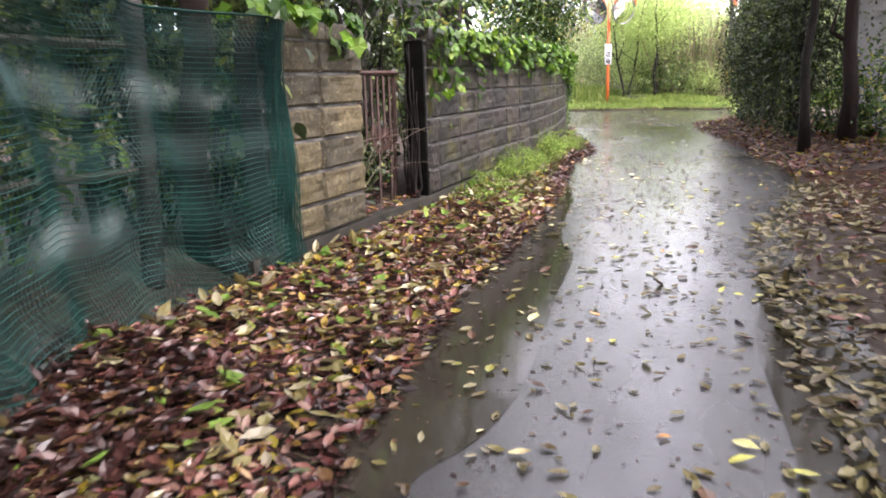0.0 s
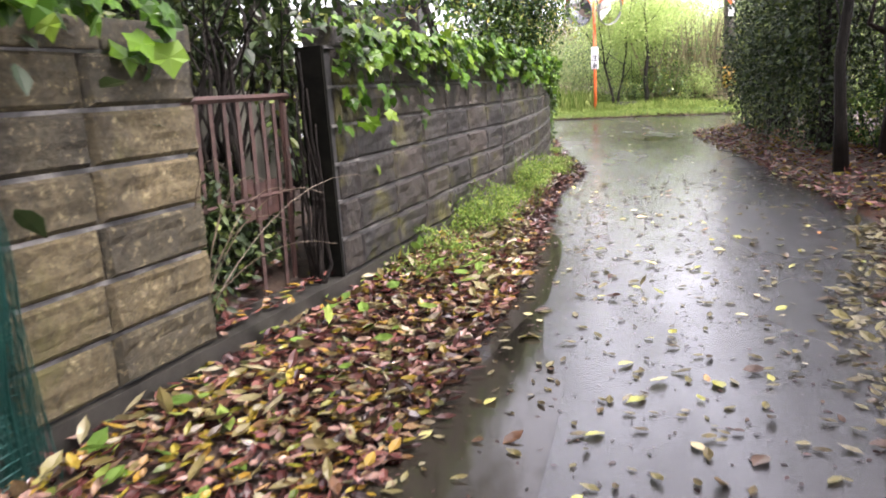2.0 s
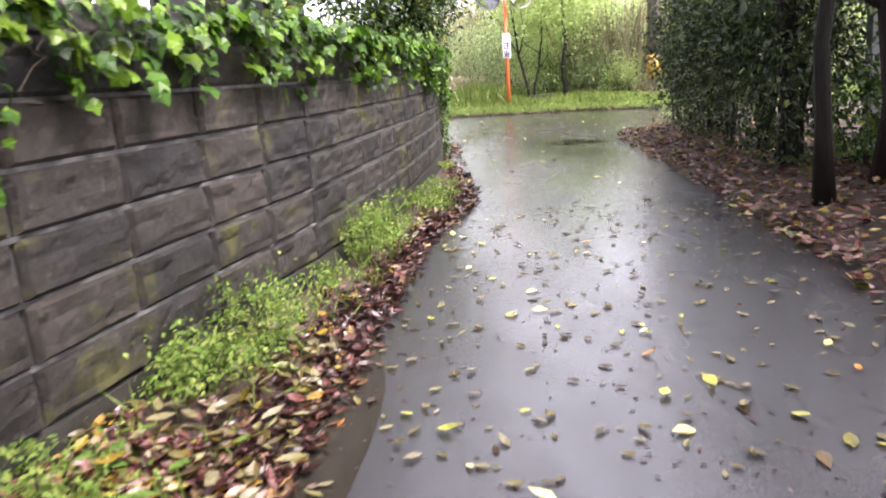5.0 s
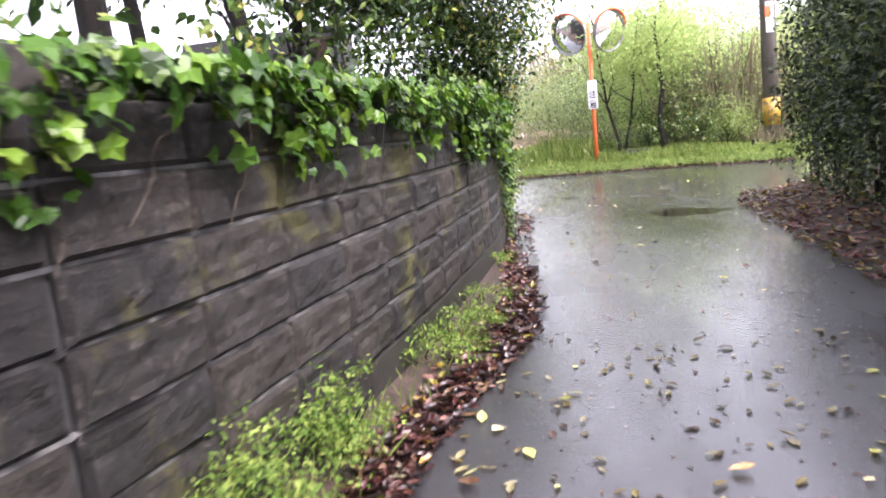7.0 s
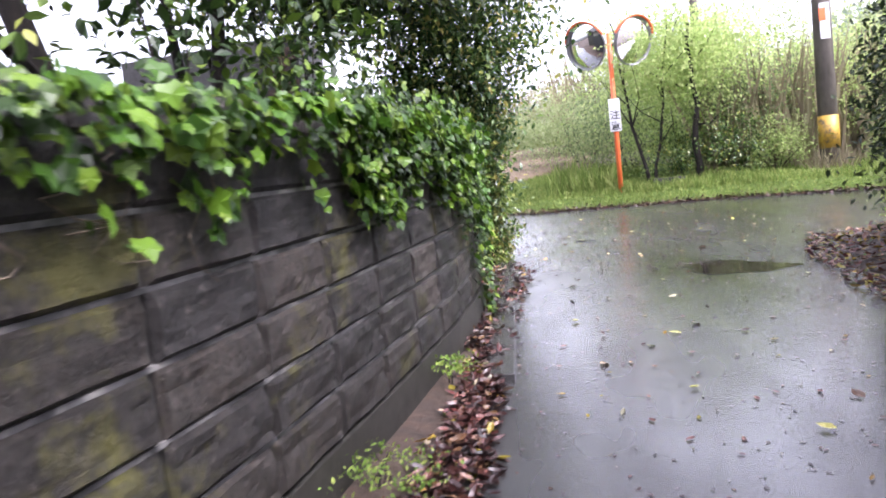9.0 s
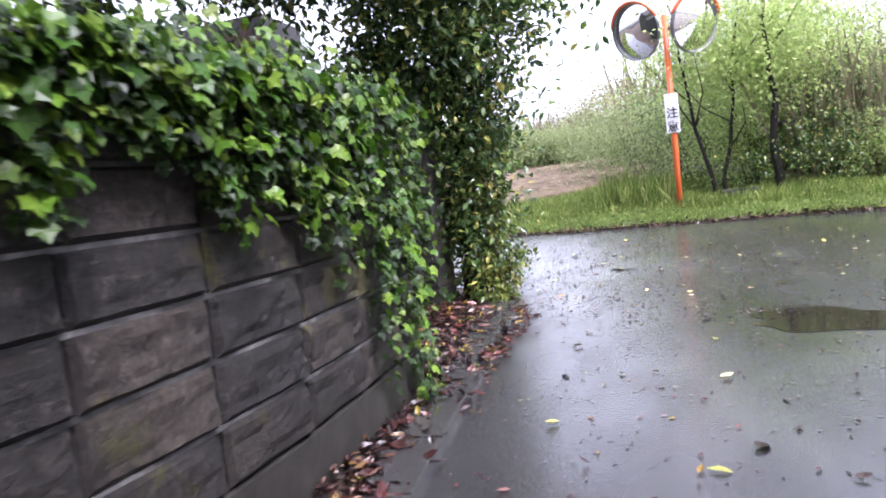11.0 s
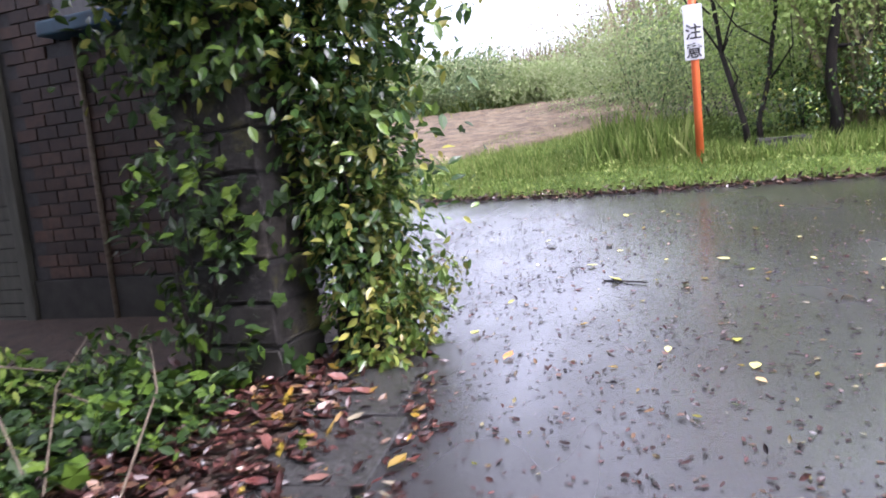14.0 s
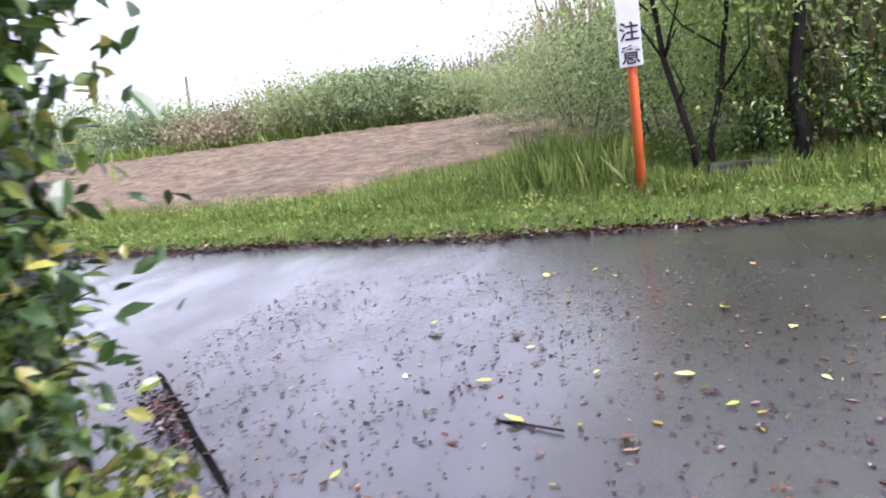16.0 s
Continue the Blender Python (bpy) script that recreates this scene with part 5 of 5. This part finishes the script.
y = 17.9 + 2.3 * rng.random(n)
x = -1.45 - 2.2 * rng.random(n) ** 0.9
p = np.stack([x, y, land(x, y) + 0.03 + 0.13 * rng.random(n)], -1)
tagged(scatter("ground_cover", p, np.stack([rng.normal(size=n), rng.normal(size=n), 0.35 + 0.3 * rng.random(n)], -1), np.stack([rng.normal(size=n) * 0.5, rng.normal(size=n) * 0.5, np.ones(n)], -1), 0.065 * (0.5 + rng.random(n)), LOBED, IVY_DARK), "dark leafy ground cover inside the entrance", "weeds", kind="stuff")
tree("garden_tree", -4.7, 19.6, 6.0, 0.1, [((2.6, -0.5, 4.1), (1.9, 1.7, 0.9), 8000, 0.12)], HEDGE, BARK, "dark tree spreading over the entrance", group="garden trees")
n = 1500
y = 5.7 + 1.5 * rng.random(n)
x = -1.62 - 0.9 * rng.random(n)
litter("leaf_litter", x, y, 0.08, DARK_LITTER, "dark leaves drifted under the iron gate", layers=0.06, lift=0.03)
n = 160
y = 5.2 + 2.2 * rng.random(n)
m = [frame_on_wall(float(v), FOOT + 0.004 + 0.02 * rng.random(), -0.02 - 0.14 * rng.random()).translation for v in y if GATE0 + 0.05 < v < GATE1 - 0.05]
k = len(m)
tagged(scatter("leaf_litter", m, np.stack([rng.normal(size=k), rng.normal(size=k), 0.15 * rng.normal(size=k)], -1), np.tile([0.1, 0, 1.0], (k, 1)), 0.08 * (0.6 + 0.6 * rng.random(k)), CURLED, LITTER), "yellow and brown leaves lying on the gate sill", "fallen leaves", kind="stuff")
for x0, y0 in ((-1.8, 6.1), (-1.78, 6.45), (-1.8, 6.75), (-1.9, 7.0), (-2.0, 6.3)):
    shrub("gate_weeds", x0, y0, 0.25, 0.6, 900, 0.05, HEDGE, "dark weeds growing under the iron gate", 4, "weed", "gate weeds")
# dry grass stalks arching out of the gate
st = thing("dry_stalks", (-1.5, 6.0, float(rise(6.0)) + 0.32), "pale dry grass stalks arching out of the gate", "dried plant")
for k in range(8):
    e = np.array([0.25 + 0.35 * rng.random(), 0.25 + 0.35 * rng.normal(), 0.25 + 0.75 * rng.random()])
    u = np.linspace(0, 1, 10)[:, None]
    line = np.array([-0.1, 0, 0]) + e * np.concatenate([u ** 1.5, u, 1.3 * u - 0.3 * u ** 3 - 0.25 * u ** 4], 1)
    v, f = tube(line, np.linspace(0.0035, 0.0012, 10), 4)
    solid("stalk", v, f, TWIG, st)

# sunken gutter edge at the junction
patch("gutter_edge", -1.75, 22.52, 0.028, 0.85, BLACK_MOSS, "broken black gutter edge along the junction", off=0.013, turn=0.78, category="gutter", kind="structure")
k = 170
a = rng.normal(size=k) * 0.5
litter("leaf_litter", -1.8 - 0.7 * a + 0.06 * rng.normal(size=k), 22.45 + 0.72 * a + 0.06 * rng.normal(size=k), 0.06, DARK_LITTER, "dark leaves caught along the gutter edge", lift=0.008, layers=0.015)
# sticks heaped in the entrance
heap = thing("stick_heap", (-2.5, 19.2, float(land(-2.5, 19.2)) + 0.1), "heap of grey sticks and canes on the ground", "sticks")
for k in range(16):
    c = np.array([rng.normal() * 0.5, rng.normal() * 0.5, 0.05 + 0.25 * rng.random()])
    d = np.array([1, -0.5 + 0.5 * rng.normal(), 0.12 * rng.normal()]) * (0.4 + 0.5 * rng.random())
    v, f = tube([c - d, c + rng.normal(size=3) * 0.03, c + d], [0.008, 0.007, 0.004], 5)
    solid("stick", v, f, TWIG, heap)
tw = thing("fallen_twig", (0.05, 22.4, float(rise(22.4)) + 0.004), "dark wet twig lying on the road", "twig")
for p in ([(-0.14, 0.06, 0.01), (0, 0, 0.012), (0.17, -0.07, 0.01)], [(0, 0, 0.012), (-0.03, 0.05, 0.014), (-0.09, 0.1, 0.01)]):
    v, f = tube(p, 0.006, 5)
    solid("stick", v, f, BARK, tw)
bm = box(-0.32, 0.32, -0.14, 0.14, -0.1, 0.12, 0.04)
bmesh.ops.subdivide_edges(bm, edges=bm.edges[:], cuts=1)
for v in bm.verts:
    v.co += Vector(rng.normal(size=3) * 0.015)
stone = tagged(part("kerb_stone", bm, CONCRETE), "low grey stone block in the roadside grass", "stone")
stone.location = (1.55, 27.6, float(land(1.55, 27.6)) + 0.05)
bm = bmesh.new()
bmesh.ops.create_icosphere(bm, subdivisions=2, radius=0.1)
for v in bm.verts:
    v.co = Vector((v.co.x * 1.2, v.co.y, v.co.z * 0.7)) + Vector(rng.normal(size=3) * 0.008)
rock = tagged(part("rock", bm, CONCRETE, smooth=True), "pale grey rock among weeds", "rock")
rock.location = (-1.9, 19.5, float(land(-1.9, 19.5)) + 0.06)

# ---- brick outbuilding behind the pillar ----
hz = float(rise(21.3))
house = thing("outbuilding", (-3.6, 21.6, hz), "brown brick outbuilding with white siding and blue eaves", "house")
hx, hy = -3.6, 21.6
part("wall", box(-3.4, 1.2, -0.02, 0.9, 0.0, 2.24), MORTAR, house)
part("gable_wall", box(-3.4, -0.3, -0.02, 0.9, 2.25, 3.6), MORTAR, house)
part("plinth", box(-0.95, 1.2, -0.05, -0.021, -0.1, 0.42, 0.004), CONCRETE, house)
part("eave", box(-0.29, 1.3, -0.22, 0.95, 2.25, 2.36, 0.015), BLUE, house, "blue sheet metal eaves")
part("door_frame", box(-1.04, -0.93, -0.09, -0.021, 0.0, 2.6, 0.01), PALE_BOARD, house)
v, f = tube([(-0.1, -0.06, 0.0), (-0.1, -0.06, 2.24)], 0.022, 8)
solid("drainpipe", v, f, TWIG, house, smooth=True)
for i in range(22):
    # white siding gets the darkened board colour to imitate entrance shade
    part("siding_board", box(-3.35, -1.045, -0.055, -0.021, 0.02 + i * 0.115, 0.02 + i * 0.115 + 0.108, 0.004), PALE_BOARD, house)
bricks = [mesh_of("brick", *(lambda b: ([v.co[:] for v in b.verts], [[v.index for v in f.verts] for f in b.faces]))((lambda b: (b.verts.index_update(), b)[1])(box(-w / 2, w / 2, -0.012, 0.012, -0.045, 0.045, 0.004))), BRICKM) for w in (0.205, 0.095)]
for row in range(30):
    z0 = 0.48 + row * 0.1
    for i in range(-5, 8):
        x0 = i * 0.215 + (0.107 if row % 2 else 0)
        if not -0.85 < x0 < (1.1 if row < 17 else -0.4):
            continue
        y0 = -0.032
        ob = new("brick", bricks[0])
        ob.parent = house
        ob.location = (x0, y0 + 0.003 * rng.random(), z0)

# white house glimpsed above the wall
wh = thing("white_house", (-15, 15, float(rise(14))), "pale house wall glimpsed behind garden trees", "house")
part("wall", box(-3, 3, -4, 4, -0.3, 5.0), PALE_BOARD, wh)
v = [(-3.4, -4.4, 5.0), (3.4, -4.4, 5.0), (3.4, 4.4, 5.0), (-3.4, 4.4, 5.0), (0, -4.4, 6.6), (0, 4.4, 6.6)]
solid("roof", v, [(0, 1, 4), (2, 3, 5), (1, 2, 5, 4), (3, 0, 4, 5), (3, 2, 1, 0)], DARK_TIMBER, wh)
part("window", box(3.0, 3.04, -1.0, 1.0, 1.0, 2.2, 0.005), BLACK_INK, wh)

# ---- single leaves on the road ----
leaf_meshes = []
for k in range(6):
    tv = (OVAL if k % 2 else CURLED)[0].copy()
    tv[:, 2] *= 0.5 + 0.8 * rng.random()
    tv[:, 0] *= 0.9 + 0.5 * rng.random()
    tv[:, 1] -= 0.5
    leaf_meshes.append(mesh_of("leaf", tv, OVAL[1], ROAD_LEAF))
done = 0
while done < 290:
    if done < 210:
        y = 2.2 + 11.0 * rng.random()
        a, b = float(lerp(LEFT, y)), float(lerp(RIGHT, y))
        x = a + (b - a) * rng.random()
    else:
        y, x = 14 + 11 * rng.random(), -0.9 + 4 * rng.random()
        if y < 21 and not float(lerp(LEFT, y)) < x < float(lerp(RIGHT, y)):
            continue
    ob = new("leaf", leaf_meshes[done % 6])
    ob.parent = road
    s = 0.05 + 0.06 * rng.random() ** 1.5
    ob.matrix_local = pose(x, y, float(rise(y)) + 0.01 + 0.08 * s, rng.normal() * 8 + 3, rng.normal() * 9, rng.random() * 360) @ Matrix.Diagonal((s, s, s, 1))
    done += 1
